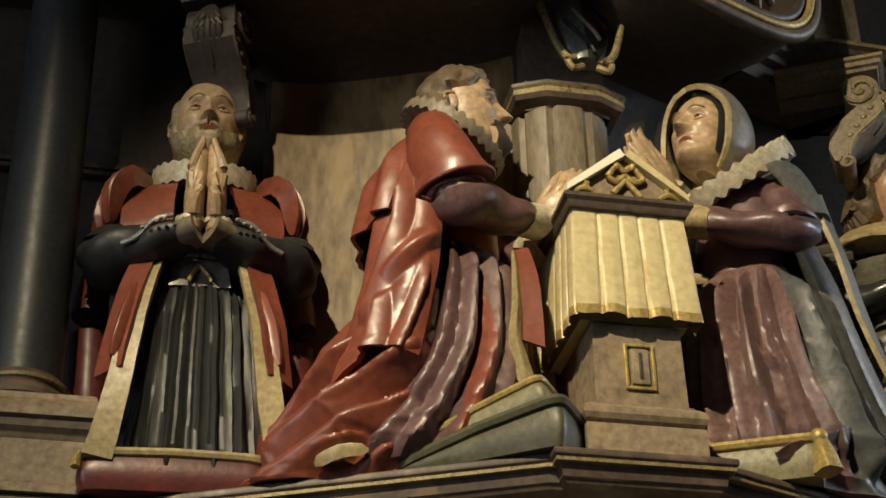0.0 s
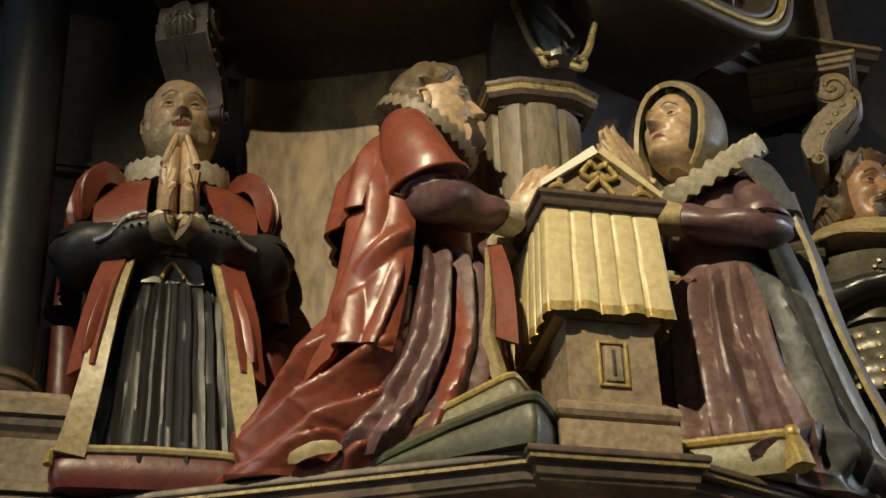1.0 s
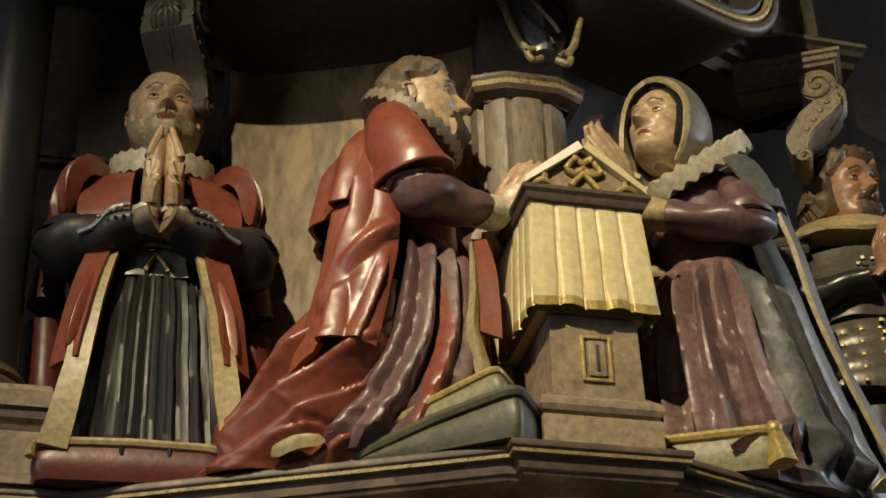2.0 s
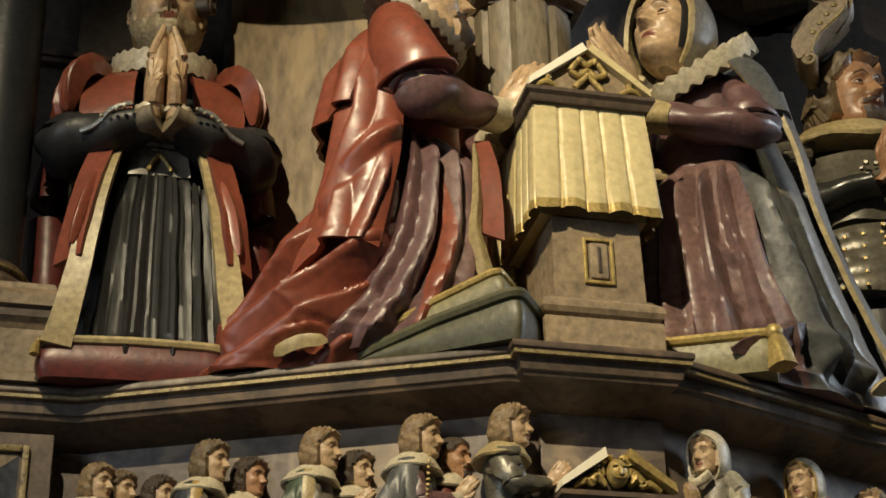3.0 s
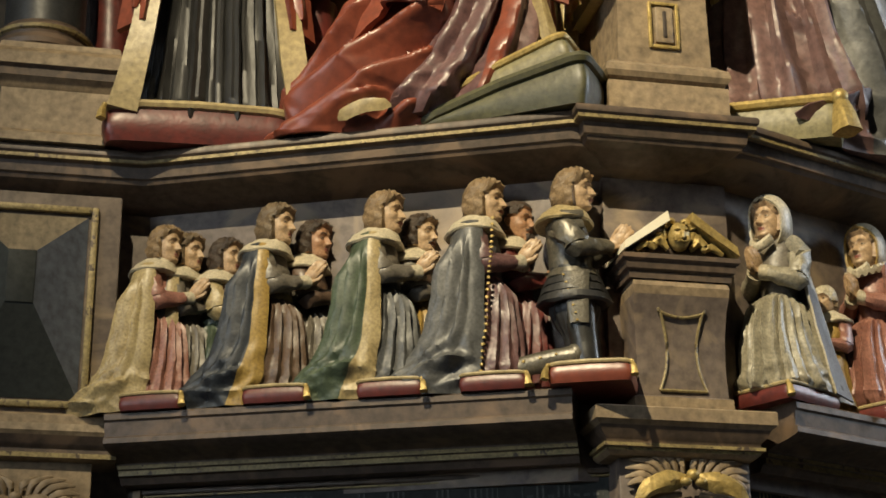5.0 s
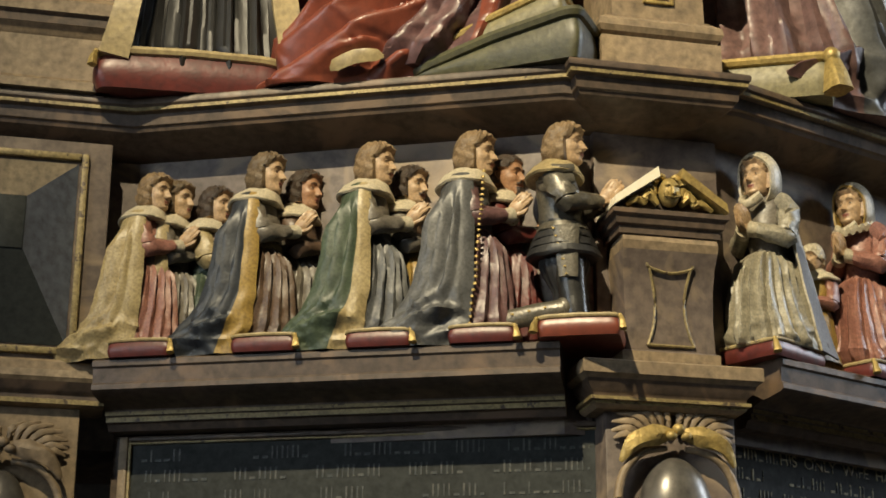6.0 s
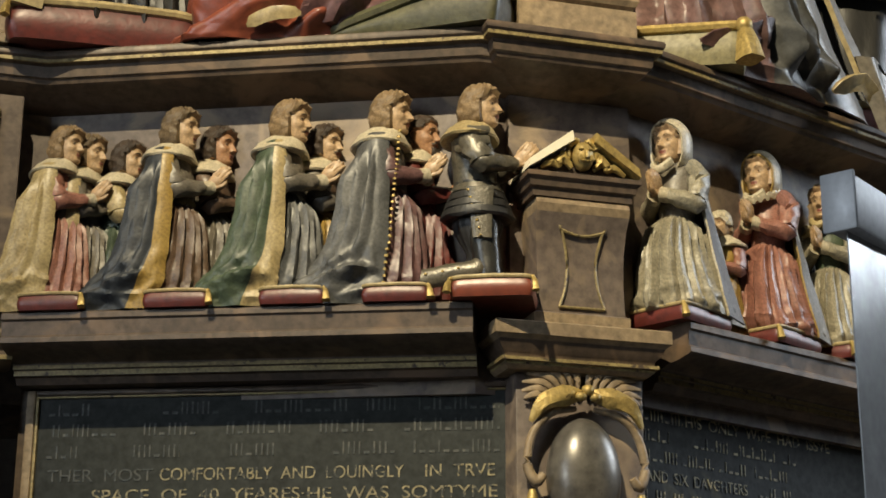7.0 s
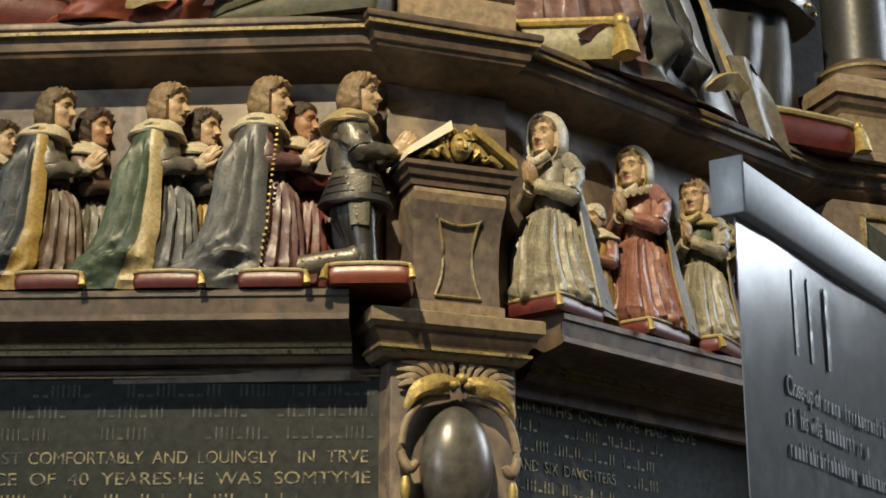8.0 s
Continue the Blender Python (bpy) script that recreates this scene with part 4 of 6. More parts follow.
def ridge(b, pts, wide, high, out, key, place=None, steps=3, skew=0.0):
    """A carved fold with a sharp crest: tent-shaped section of half width wide and height high along a smooth path, standing out towards out, tapering at both ends."""
    pts = [Vector(p) for p in pts]
    wide = wide if isinstance(wide, (list, tuple)) else [wide] * len(pts)
    o = Vector(out).normalized()
    rows, total = [], (len(pts) - 1) * steps
    for a in range(total + 1):
        j, u = min(a // steps, len(pts) - 2), a / steps - min(a // steps, len(pts) - 2)
        p0, p1, p2, p3 = pts[max(j - 1, 0)], pts[j], pts[j + 1], pts[min(j + 2, len(pts) - 1)]
        p = 0.5 * ((2 * p1) + (p2 - p0) * u + (2 * p0 - 5 * p1 + 4 * p2 - p3) * u * u + (3 * p1 - p0 - 3 * p2 + p3) * u ** 3)
        d = 0.5 * ((p2 - p0) + 2 * (2 * p0 - 5 * p1 + 4 * p2 - p3) * u + 3 * (3 * p1 - p0 - 3 * p2 + p3) * u * u)
        d.normalize()
        n = (o - d * o.dot(d)).normalized()
        x = d.cross(n)
        g = a / total
        env = max(0.06, min(1.0, 5.0 * min(g + 0.02, 1.02 - g))) ** 0.7
        w, h = (wide[j] * (1 - u) + wide[j + 1] * u) * (0.35 + 0.65 * env), high * env
        rows.append([p + x * (w * q) + n * (h * r) for q, r in ((-1, -0.25), (-0.55, 0.34), (-0.10 + skew, 0.96), (0.06 + skew, 1.0), (0.16 + skew, 0.88), (0.45, 0.22), (1, -0.25), (0, -0.7))])
    b.grid(rows, key, place=place)


def panel(b, cage, key, thick=0.010, lining=None, place=None, sub=5, rim=1):
    """A hanging piece of cloth of real thickness, smooth through a small cage of points; its edge shows the lining."""
    def line(ps, n):
        got = []
        for a in range((len(ps) - 1) * n + 1):
            j = min(a // n, len(ps) - 2)
            u = a / n - j
            p0, p1, p2, p3 = ps[max(j - 1, 0)], ps[j], ps[j + 1], ps[min(j + 2, len(ps) - 1)]
            got.append(0.5 * ((2 * p1) + (p2 - p0) * u + (2 * p0 - 5 * p1 + 4 * p2 - p3) * u * u + (3 * p1 - p0 - 3 * p2 + p3) * u ** 3))
        return got
    across = [line([Vector(p) for p in r], sub) for r in cage]
    rows = list(zip(*[line(list(c), sub) for c in zip(*across)]))
    n = len(rows[0])
    front, back = [], []
    for a, r in enumerate(rows):
        f, k_ = [], []
        for c, p in enumerate(r):
            e1 = r[min(c + 1, n - 1)] - r[max(c - 1, 0)]
            e2 = rows[min(a + 1, len(rows) - 1)][c] - rows[max(a - 1, 0)][c]
            nn = e1.cross(e2).normalized()
            f.append(p)
            k_.append(p - nn * thick)
        front.append(f)
        back.append(k_)
    b.grid([f + k_[::-1] for f, k_ in zip(front, back)], key, place=place, colour=lambda a, c: (lining or key) if c >= n - rim or c < rim - 1 else key)


def draped(b, secs, key, creases=(), th0=0.0, n=150, m=90, place=None, colour=None, lining=None, strip=0.0, thick=0.012, crumple=(0.0, 0.3, 7.0), seed=0.0, hem=None):
    """One continuous carved garment: sections (z, centre x, centre y, half depth, half width) from top to hem. Each crease is a crest
    (path of (degrees from the front, z), width at top, width at foot, height, lean), carved on both sides; crumple breaks the cloth near the ground."""
    S = np.array(secs, float)
    g = np.linspace(0, len(S) - 1, m)
    j = np.minimum(g.astype(int), len(S) - 2)
    u = (g - j)[:, None]
    p0, p1, p2, p3 = S[np.maximum(j - 1, 0)], S[j], S[j + 1], S[np.minimum(j + 2, len(S) - 1)]
    R = 0.5 * (2 * p1 + (p2 - p0) * u + (2 * p0 - 5 * p1 + 4 * p2 - p3) * u ** 2 + (3 * p1 - p0 - 3 * p2 + p3) * u ** 3)
    z, cx, cy, rx, ry = [R[:, k][:, None] for k in range(5)]
    th = np.linspace(th0, 360 - th0, n) if th0 else np.arange(n) * 360.0 / n
    T = np.where(th > 180, 360 - th, th)[None, :]
    t = np.radians(th)[None, :]
    r = np.sqrt(rx * ry)
    disp = np.zeros((m, n))
    for path, w0, w1, high, lean in creases:
        best = np.full((m, n), 9.0)
        gain = np.zeros((m, n))
        pts = np.array(path, float)
        total = len(pts) - 1
        for k in range(total):
            ax, ay, bx, by = r * np.radians(pts[k, 0] - T), z - pts[k, 1], r * np.radians(pts[k + 1, 0] - pts[k, 0]), pts[k + 1, 1] - pts[k, 1]
            ln = np.maximum(bx ** 2 + by ** 2, 1e-6)
            s = np.clip((-ax * bx + ay * by) / ln, 0, 1)
            ex, ey = -ax - s * bx, ay - s * by
            along = (k + s) / total
            w = (w0 + (w1 - w0) * along) * np.where(ex * by - ey * bx > 0, 1 + lean, 1 - lean)
            d = np.hypot(ex, ey) / w
            top = np.clip(along * 5 + 0.15, 0, 1)
            gain = np.where(d < best, top, gain)
            best = np.minimum(best, d)
        disp = np.maximum(disp, high * gain * np.clip(1.12 * (1 - best), 0, 1) ** 0.9)
    amp, ztop, freq = crumple
    X, Y = cx + rx * np.cos(t), cy + ry * np.sin(t)
    if amp:
        for a in np.nonzero(z[:, 0] < ztop)[0]:
            fall = min(1.0, 1.6 * (1 - z[a, 0] / ztop))
            for c in range(n):
                f = noise.voronoi(Vector((X[a, c] + seed, Y[a, c] * 0.8, z[a, 0] * 1.3)) * freq)[0]
                disp[a, c] += amp * fall * (0.55 - min(1.1, 2.2 * (f[1] - f[0])))
    nx, ny = np.cos(t) / rx, np.sin(t) / ry
    q = np.hypot(nx, ny)
    nx, ny = nx / q, ny / q
    X, Y, Z = X + nx * disp, Y + ny * disp, np.repeat(z, n, 1)
    if hem:
        Z = Z + hem(T) * np.linspace(0, 1, m)[:, None] ** 2
    outer = [[(X[a, c], Y[a, c], Z[a, c]) for c in range(n)] for a in range(m)]
    if th0:
        X, Y = X - nx * thick, Y - ny * thick
        outer = [o + [(X[a, c], Y[a, c], Z[a, c]) for c in range(n)][::-1] for a, o in enumerate(outer)]

    def paint(a, c):
        if th0 and c >= n - 1:
            return lining or key
        if strip and T[0, c] < th0 + strip:
            return lining
        return colour(T[0, c], z[a, 0]) if colour else key
    b.grid(outer, key, place=place, colour=paint)


def kneeler(spec, extra=None):
    """A kneeling, praying figure 1.2 m high facing local +x, carved as one piece."""
    g = dict(robe="jet", coat="jet", sleeve=None, cloak=None, lining="cream", edge=None, collar="white", kind="collar", hair="hair", skin="skin", beard=None, moustache=None,
             bald=0.0, long_hair=0.0, fine=False, seed=1, elbow=(0.0, 0.235, 0.66), wrist=(0.175, 0.05, 0.70), tip=(0.285, 0.012, 0.86), head_at=(0.012, 0, 1.075), head_turn=(0, 0, 0),
             th0=75, skirt=None, amp=0.055, female=False, cuff="white", belt=None, hairline=0.62, veil=None, strip=3, head_k=1.0, shoulder=0.185, sleeve_r=(0.075, 0.075, 0.048), cloak_secs=None, cloak_amp=0.05, drop=0.05, narrow=0.68, ruff=None, upper=None, veil_drop=0.0, palm=0.5, hand_k=1.1, beard_w=0.6, hood=None, creases=None, robe_colour=None, robe_crumple=(0.0, 0.3, 7.0), cloak_creases=None, cloak_crumple=(0.0, 0.3, 7.0), band=30.0)
    g.update(spec)
    b = Build()
    fine = g["fine"]
    n = 150 if fine else 84
    secs = g["skirt"] or [(0.62, -0.02, 0, 0.115, 0.150), (0.50, -0.01, 0, 0.150, 0.185), (0.30, -0.02, 0, 0.190, 0.210), (0.14, -0.05, 0, 0.235, 0.225), (0.02, -0.08, 0, 0.280, 0.240)]
    if g["creases"]:
        draped(b, secs, g["robe"], g["creases"], 0, 190 if fine else 110, 80 if fine else 44, colour=g["robe_colour"], crumple=g["robe_crumple"], seed=g["seed"])
    else:
        skin_loft(b, secs, g["robe"], n, g["seed"], (0.05, g["amp"] * 2.0), wob=0.02)
    waist = 0.112 if g["female"] else 0.122
    skin_loft(b, [(1.035, -0.035, 0, 0.055, 0.065), (1.00, -0.045, 0, 0.085, 0.145), (0.94, -0.045, 0, 0.112, 0.178), (0.82, -0.03, 0, 0.126, 0.172), (0.70, -0.02, 0, 0.120, 0.150), (0.60, -0.02, 0, waist, 0.142)], g["coat"], 40, g["seed"], (0, 0.012))
    if g["belt"]:
        skin_loft(b, [(0.635, -0.02, 0, 0.132, 0.160), (0.615, -0.02, 0, 0.137, 0.165), (0.59, -0.02, 0, 0.133, 0.162)], g["belt"], 32)
    sl = g["sleeve"] or g["coat"]
    ex, ey, ez = g["elbow"]
    wx, wy, wz = g["wrist"]
    for s in (-1, 1):
        sh = (-0.045, s * g["shoulder"], 0.905)
        rip = (lambda u, th: 0.08 * math.sin(20 * u + 2 * math.sin(th)) + 0.06 * math.sin(3 * th + 9 * u))
        r0, r1, r2 = g["sleeve_r"]
        nn, st = (20, 6) if fine else (10, 3)
        b.tube([(sh[0], s * (g["shoulder"] - 0.07), 0.955), sh, (ex * 0.5 + sh[0] * 0.5, s * (ey * 0.55 + g["shoulder"] * 0.5), (ez + sh[2]) / 2), (ex, s * ey, ez + 0.02)], [0.045, r0 * 0.92, r0, r1], g["upper"] or sl, nn, ripple=rip, steps=st)
        b.tube([(ex - 0.012, s * ey, ez + 0.03), (ex, s * ey, ez), (ex * 0.45 + wx * 0.55, s * (ey * 0.42 + wy * 0.58), ez * 0.45 + wz * 0.55), (wx, s * wy, wz)], [r1 * 0.8, r1 * 0.98, r1 * 0.88, r2], sl, nn, ripple=rip, steps=st)
        w, t = Vector((wx, s * wy, wz)), Vector((g["tip"][0], s * g["tip"][1], g["tip"][2]))
        d = (t - w).normalized()
        if g["cuff"]:
            e = Vector((ex, s * ey, ez))
            f = (w - e).normalized()
            b.tube([w - f * 0.045, w - f * 0.010, w + f * 0.022], [g["sleeve_r"][2] * 1.14, g["sleeve_r"][2] * 1.2, g["sleeve_r"][2] * 1.22], g["cuff"], 24 if fine else 10, steps=2,
                   ripple=(lambda u, th: 0.06 * math.sin(12 * th) * u) if fine else None)
        pray(b, w, t, s, g["skin"], None, g["hand_k"] if fine else 1.15, fine, g["palm"])
    if g["kind"] == "collar":
        skin_loft(b, [(1.045, -0.03, 0, 0.072, 0.070), (1.03, -0.035, 0, 0.095, 0.115), (0.985, -0.045, 0, 0.138, 0.210), (0.925, -0.05, 0, 0.168, 0.300), (0.914, -0.05, 0, 0.160, 0.290)], g["collar"], 40, g["seed"], (0, 0.02))
    elif g["kind"] == "ruff":
        ruff(b, (0.0, 0, 0.985), 0.055, 0.150, g["collar"], 9, 20 if fine else 14)
    if g["cloak"]:
        cs = g["cloak_secs"] or [(1.010, -0.05, 0, 0.095, 0.180), (0.95, -0.06, 0, 0.150, 0.320), (0.76, -0.075, 0, 0.185, 0.355), (0.48, -0.095, 0, 0.210, 0.340), (0.22, -0.12, 0, 0.245, 0.340), (0.06, -0.16, 0, 0.290, 0.345), (0.012, -0.20, 0, 0.340, 0.35)]
        if g["cloak_creases"]:
            draped(b, cs, g["cloak"], g["cloak_creases"], g["th0"], 170 if fine else 110, 90 if fine else 52, lining=g["lining"], strip=g["band"], crumple=g["cloak_crumple"], seed=g["seed"])
        else:
            cloak_shell(b, cs, g["cloak"], g["lining"], g["th0"], g["seed"], g["cloak_amp"], 132 if fine else 72, g["strip"], edge=g["edge"])
    if g["veil"]:
        vs = [(1.232, -0.015, 0, 0.02, 0.02), (1.220, -0.015, 0, 0.072, 0.070), (1.17, -0.02, 0, 0.128, 0.112), (1.07, -0.035, 0, 0.148, 0.124), (0.96, -0.06, 0, 0.135, 0.135), (0.84, -0.10, 0, 0.120, 0.200), (0.55, -0.15, 0, 0.140, 0.235), (0.2, -0.25, 0, 0.20, 0.25), (0.02, -0.36, 0, 0.26, 0.25)]
        vs = vs[4:] if g["hood"] else vs
        vs = [(z - g["veil_drop"] * (z > 0.3), cx + 0.016 * (z > 1.0), cy, rx, ry) for z, cx, cy, rx, ry in vs]
        cloak_shell(b, vs, g["veil"], g["lining"], 64, g["seed"], 0.03, 40, 2)
    if extra:
        extra(b, g)
    for v in b.v:
        u = max(0.0, min(1.0, (v.z - 0.55) / 0.33))
        lift = max(0.0, min(1.0, (v.z - 1.04) / 0.06))
        v.z -= g["drop"] * u * u * (3 - 2 * u) * (1 - lift)
        v.y *= g["narrow"] + (1 - g["narrow"]) * lift
        if v.z > 0.03:
            v += noise.noise_vector(v * 9.0 + Vector((g["seed"], 0, 0))) * (0.003 if fine else 0.007) + noise.noise_vector(v * 24.0) * (0.001 if fine else 0.003)
    hx, hy, hz = g["head_at"]
    b.tube([(-0.03, 0, 0.90), (hx - 0.02, hy, hz - 0.05)], [0.062, 0.055], g["skin"], 14)
    hp = Matrix.Translation((hx, hy, hz)) @ pose(0, 0, 0, *g["head_turn"])
    carve_head(b, hp, g["skin"], g["hair"], g["beard"], g["moustache"], fine, g["bald"], g["long_hair"], g["head_k"], g["hairline"], g["beard_w"])
    if g["hood"]:
        hood(b, hp, g["hood"], g["lining"], 1.06 if fine else 1.10, 1.20 if fine else 1.25)
        if fine:
            coif(b, hp)
    if fine and g["long_hair"] and not g["veil"]:
        for s in (-1, 1):
            for j in range(5 if fine else 3):
                u = j / (4 if fine else 2)
                b.tube([(-0.015 - 0.07 * u, s * (0.080 - 0.025 * u), 0.05), (-0.028 - 0.075 * u, s * (0.090 - 0.025 * u), -0.03), (-0.015 - 0.08 * u, s * (0.082 - 0.025 * u), -0.090 - 0.02 * (j % 2))], [0.018, 0.026, 0.015], g["hair"], 8, hp)
    if g["ruff"]:
        r0, r1, tilt, n_, deep, amp, dx, z = g["ruff"]
        ruff(b, (dx, 0, z), r0, r1, g["collar"], tilt, n_, deep, amp=amp)
    return b, g


def statue(name, label, category, place, spec, group="", extra=None):
    b, g = kneeler(spec, extra)
    ob = b.made(name, place, sharp=42)
    return tagged(ob, label, category, group)


def cushion(place, w, d, h, key, rim, label, name="cushion", tassels=((1, -1),), group="", peak=0.0, tassel_k=1.0, wedge=0.0):
    """A stuffed cushion with a piped edge and corner tassels; peak lifts its middle."""
    Q = tagged(empty(name, place), label, "cushion", group)
    b = Build()
    rows = []
    for a in range(9):
        u = a / 8
        z = h * u
        bulge = 1 + 0.05 * math.sin(math.pi * u)
        row = []
        for k in range(48):
            th = 2 * math.pi * k / 48
            c, s = math.cos(th), math.sin(th)
            e = 0.10 if wedge else 0.14
            x = (abs(c) ** e) * (1 if c > 0 else -1) * w / 2 * bulge
            y = (abs(s) ** e) * (1 if s > 0 else -1) * d / 2 * bulge
            row.append((x, y, z * (1 - wedge * (0.5 - x / w)) + peak * u * (1 - abs(2 * x / w)) - 0.1 * h * u * (abs(2 * x / w) ** 3)))
        rows.append(row)
    top = [[(p[0] * q, p[1] * q, p[2] + h * 0.16 * (1 - q)) for p in rows[-1]] for q in (0.93, 0.7, 0.4, 0.1)]
    b.grid(rows + top, key)
    part("body", b, Q)
    b = Build()
    ring = [(p[0] * 1.01, p[1] * 1.01, p[2] + 0.002) for p in rows[-1]]
    b.tube(ring + [ring[0]], h * 0.13, rim, 8, steps=1)
    part("piping", b, Q, "pale piped edge")
    for sx, sy in tassels:
        b = Build()
        k = tassel_k
        x, y = sx * w / 2 * 1.02, sy * d / 2 * 1.02
        zt = rows[-1][0][2]
        b.ball((x, y, zt), 0.014 * k, "gold", 10)
        b.tube([(x, y, zt), (x + sx * 0.004, y + sy * 0.006, zt - 0.03 * k), (x + sx * 0.006, y + sy * 0.010, max(0.002, zt - 0.075 * k))], [0.008 * k, 0.016 * k, 0.021 * k], "gold", 12, ripple=lambda u, th: 0.12 * math.sin(8 * th))
        part("tassel", b, Q, "gilt tassel")
    return Q


# ---- large praying desk between husband and wife
K = tagged(empty("prayer_desk", pose(1.287, 3.245, LEDGE_Z)), "stone prayer desk draped with a pale gold cloth", "prayer desk")
b = Build()
b.sweep([(-0.135, 0.34), (-0.135, 0.0), (0.135, 0.0), (0.135, 0.34)], [(-0.08, 0.0), (0.004, 0.0), (0.004, 0.090), (0.002, 0.094), (-0.006, 0.098), (0.004, 0.104), (0.010, 0.116), (0.008, 0.132), (-0.004, 0.142), (-0.014, 0.150), (-0.08, 0.152)], "stone")
b.box((-0.12, 0.01, 0.09), (0.12, 0.34, 0.150), "stone")
part("plinth", b, K, "buff stone plinth with a roll moulding", 30)
b = Build()
b.grid([[(-w, 0.012, z), (w, 0.012, z), (w, 0.32, z), (-w, 0.32, z)] for w, z in ((0.108, 0.150), (0.104, 0.35))], "stone")
stem = part("pedestal", b, K, smooth=False)
b = Build()
for lo, hi in (((-0.036, 0.185), (-0.028, 0.30)), ((0.028, 0.185), (0.036, 0.30)), ((-0.028, 0.185), (0.028, 0.193)), ((-0.028, 0.292), (0.028, 0.30))):
    b.box((lo[0], 0.004, lo[1]), (hi[0], 0.013, hi[1]), "gold", 0.002)
part("lock_frame", b, stem, "gilt frame round the keyhole panel")
b = Build()
b.box((-0.022, 0.002, 0.197), (0.022, 0.012, 0.288), "stone", 0.006)
b.box((-0.004, -0.001, 0.21), (0.004, 0.004, 0.275), "shade", 0.001)
part("keyhole_panel", b, stem)


def drape(half, depth, z1, z0, flare):
    """The cloth's front and sides with pleats; its hem follows the pleats."""
    rows, n = [], 240
    for a in range(13):
        u = a / 12
        z = z1 + (z0 - z1) * u
        row = []
        w, f = half + flare * u * 0.5, flare * u
        line = [(-w, depth), (-w, -f), (w, -f), (w, depth)]
        ln = [depth + f, 2 * w, depth + f]
        for k in range(n):
            s = k / (n - 1) * sum(ln)
            j = 0
            while j < 2 and s > ln[j]:
                s -= ln[j]
                j += 1
            t = s / ln[j]
            p, q = Vector(line[j]), Vector(line[j + 1])
            d = (q - p).normalized()
            nrm = Vector((d.y, -d.x))
            w_ = abs(((k / 15.0 + 0.10 * u + 0.12 * math.sin(k * 0.105)) % 1.0) - 0.5) * 2
            pl = (0.001 + 0.004 * u) * w_ - (0.003 + 0.005 * u) * bump1(w_ - 0.04, 0.10)
            pt = p.lerp(q, t) + nrm * pl
            row.append((pt.x, pt.y, z + (0.005 * math.sin(k / 5.0) * u * u)))
        rows.append(row)
    return rows


rows = drape(0.137, 0.30, 0.648, 0.352, 0.030)
b = Build()
b.grid(rows, "cloth", closed=False, colour=lambda a, k: "gold" if a >= 11 else "cloth")
part("cloth", b, K, "pale gold pleated cloth with a gilt fringe", 35)
b = Build()
b.box((-0.128, 0.02, 0.36), (0.128, 0.30, 0.66), "cloth")
part("cupboard", b, K)
b = Build()
b.sweep([(-0.145, 0.34), (-0.145, -0.012), (0.145, -0.012), (0.145, 0.34)], [(-0.14, 0.645), (0.0, 0.645), (0.004, 0.652), (0.006, 0.660), (0.014, 0.668), (0.014, 0.678), (0.0, 0.684), (-0.14, 0.684)], "marble")
part("top_moulding", b, K, "dark moulded edge", 30)
b = Build()
prism = [(-0.148, 0.684), (0.148, 0.684), (0.0, 0.800)]
b.grid([[(x, y, z) for x, z in prism] for y in (0.0, 0.33)], "stone")
gable = part("pediment", b, K, "buff stone gable", smooth=False)
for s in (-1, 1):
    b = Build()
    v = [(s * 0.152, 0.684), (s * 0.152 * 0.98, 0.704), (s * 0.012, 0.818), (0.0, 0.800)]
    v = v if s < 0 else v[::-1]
    # Left edge near-white, right duller: the lamp's side is put into the colours.
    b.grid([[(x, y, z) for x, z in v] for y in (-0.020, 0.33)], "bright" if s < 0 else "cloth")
    part("raking_cornice", b, gable, "gilded sloping edge, side light in its colour", 20, False)
b = Build()
for pts in ([(-0.045, 0.742), (-0.02, 0.730), (0.0, 0.748), (0.02, 0.730), (0.045, 0.742)], [(-0.045, 0.742), (-0.02, 0.775), (0.0, 0.762), (0.02, 0.775), (0.045, 0.742)], [(0.0, 0.735), (-0.035, 0.695)], [(0.0, 0.735), (0.035, 0.692)]):
    b.tube([(x, -0.008, z - 0.002) for x, z in pts], 0.0075, "gold", 8, steps=3)
for s in (-1, 1):
    b.ball((s * 0.02, -0.008, 0.772), 0.011, "gold", 10)
    b.tube([(s * 0.13, -0.006, 0.690), (s * 0.105, -0.010, 0.700), (s * 0.08, -0.006, 0.689)], [0.006, 0.009, 0.006], "gold", 8)
    b.tube([(s * 0.105, -0.008, 0.695), (s * 0.10, -0.01, 0.717)], [0.006, 0.009], "gold", 8)
part("bow_ornament", b, gable, "gilt carved bow and crossed ribbons")

# ---- husband: red cloak, plum sleeves
H_AT = on_wing(-1, 0.225, 0.240, LEDGE_Z)


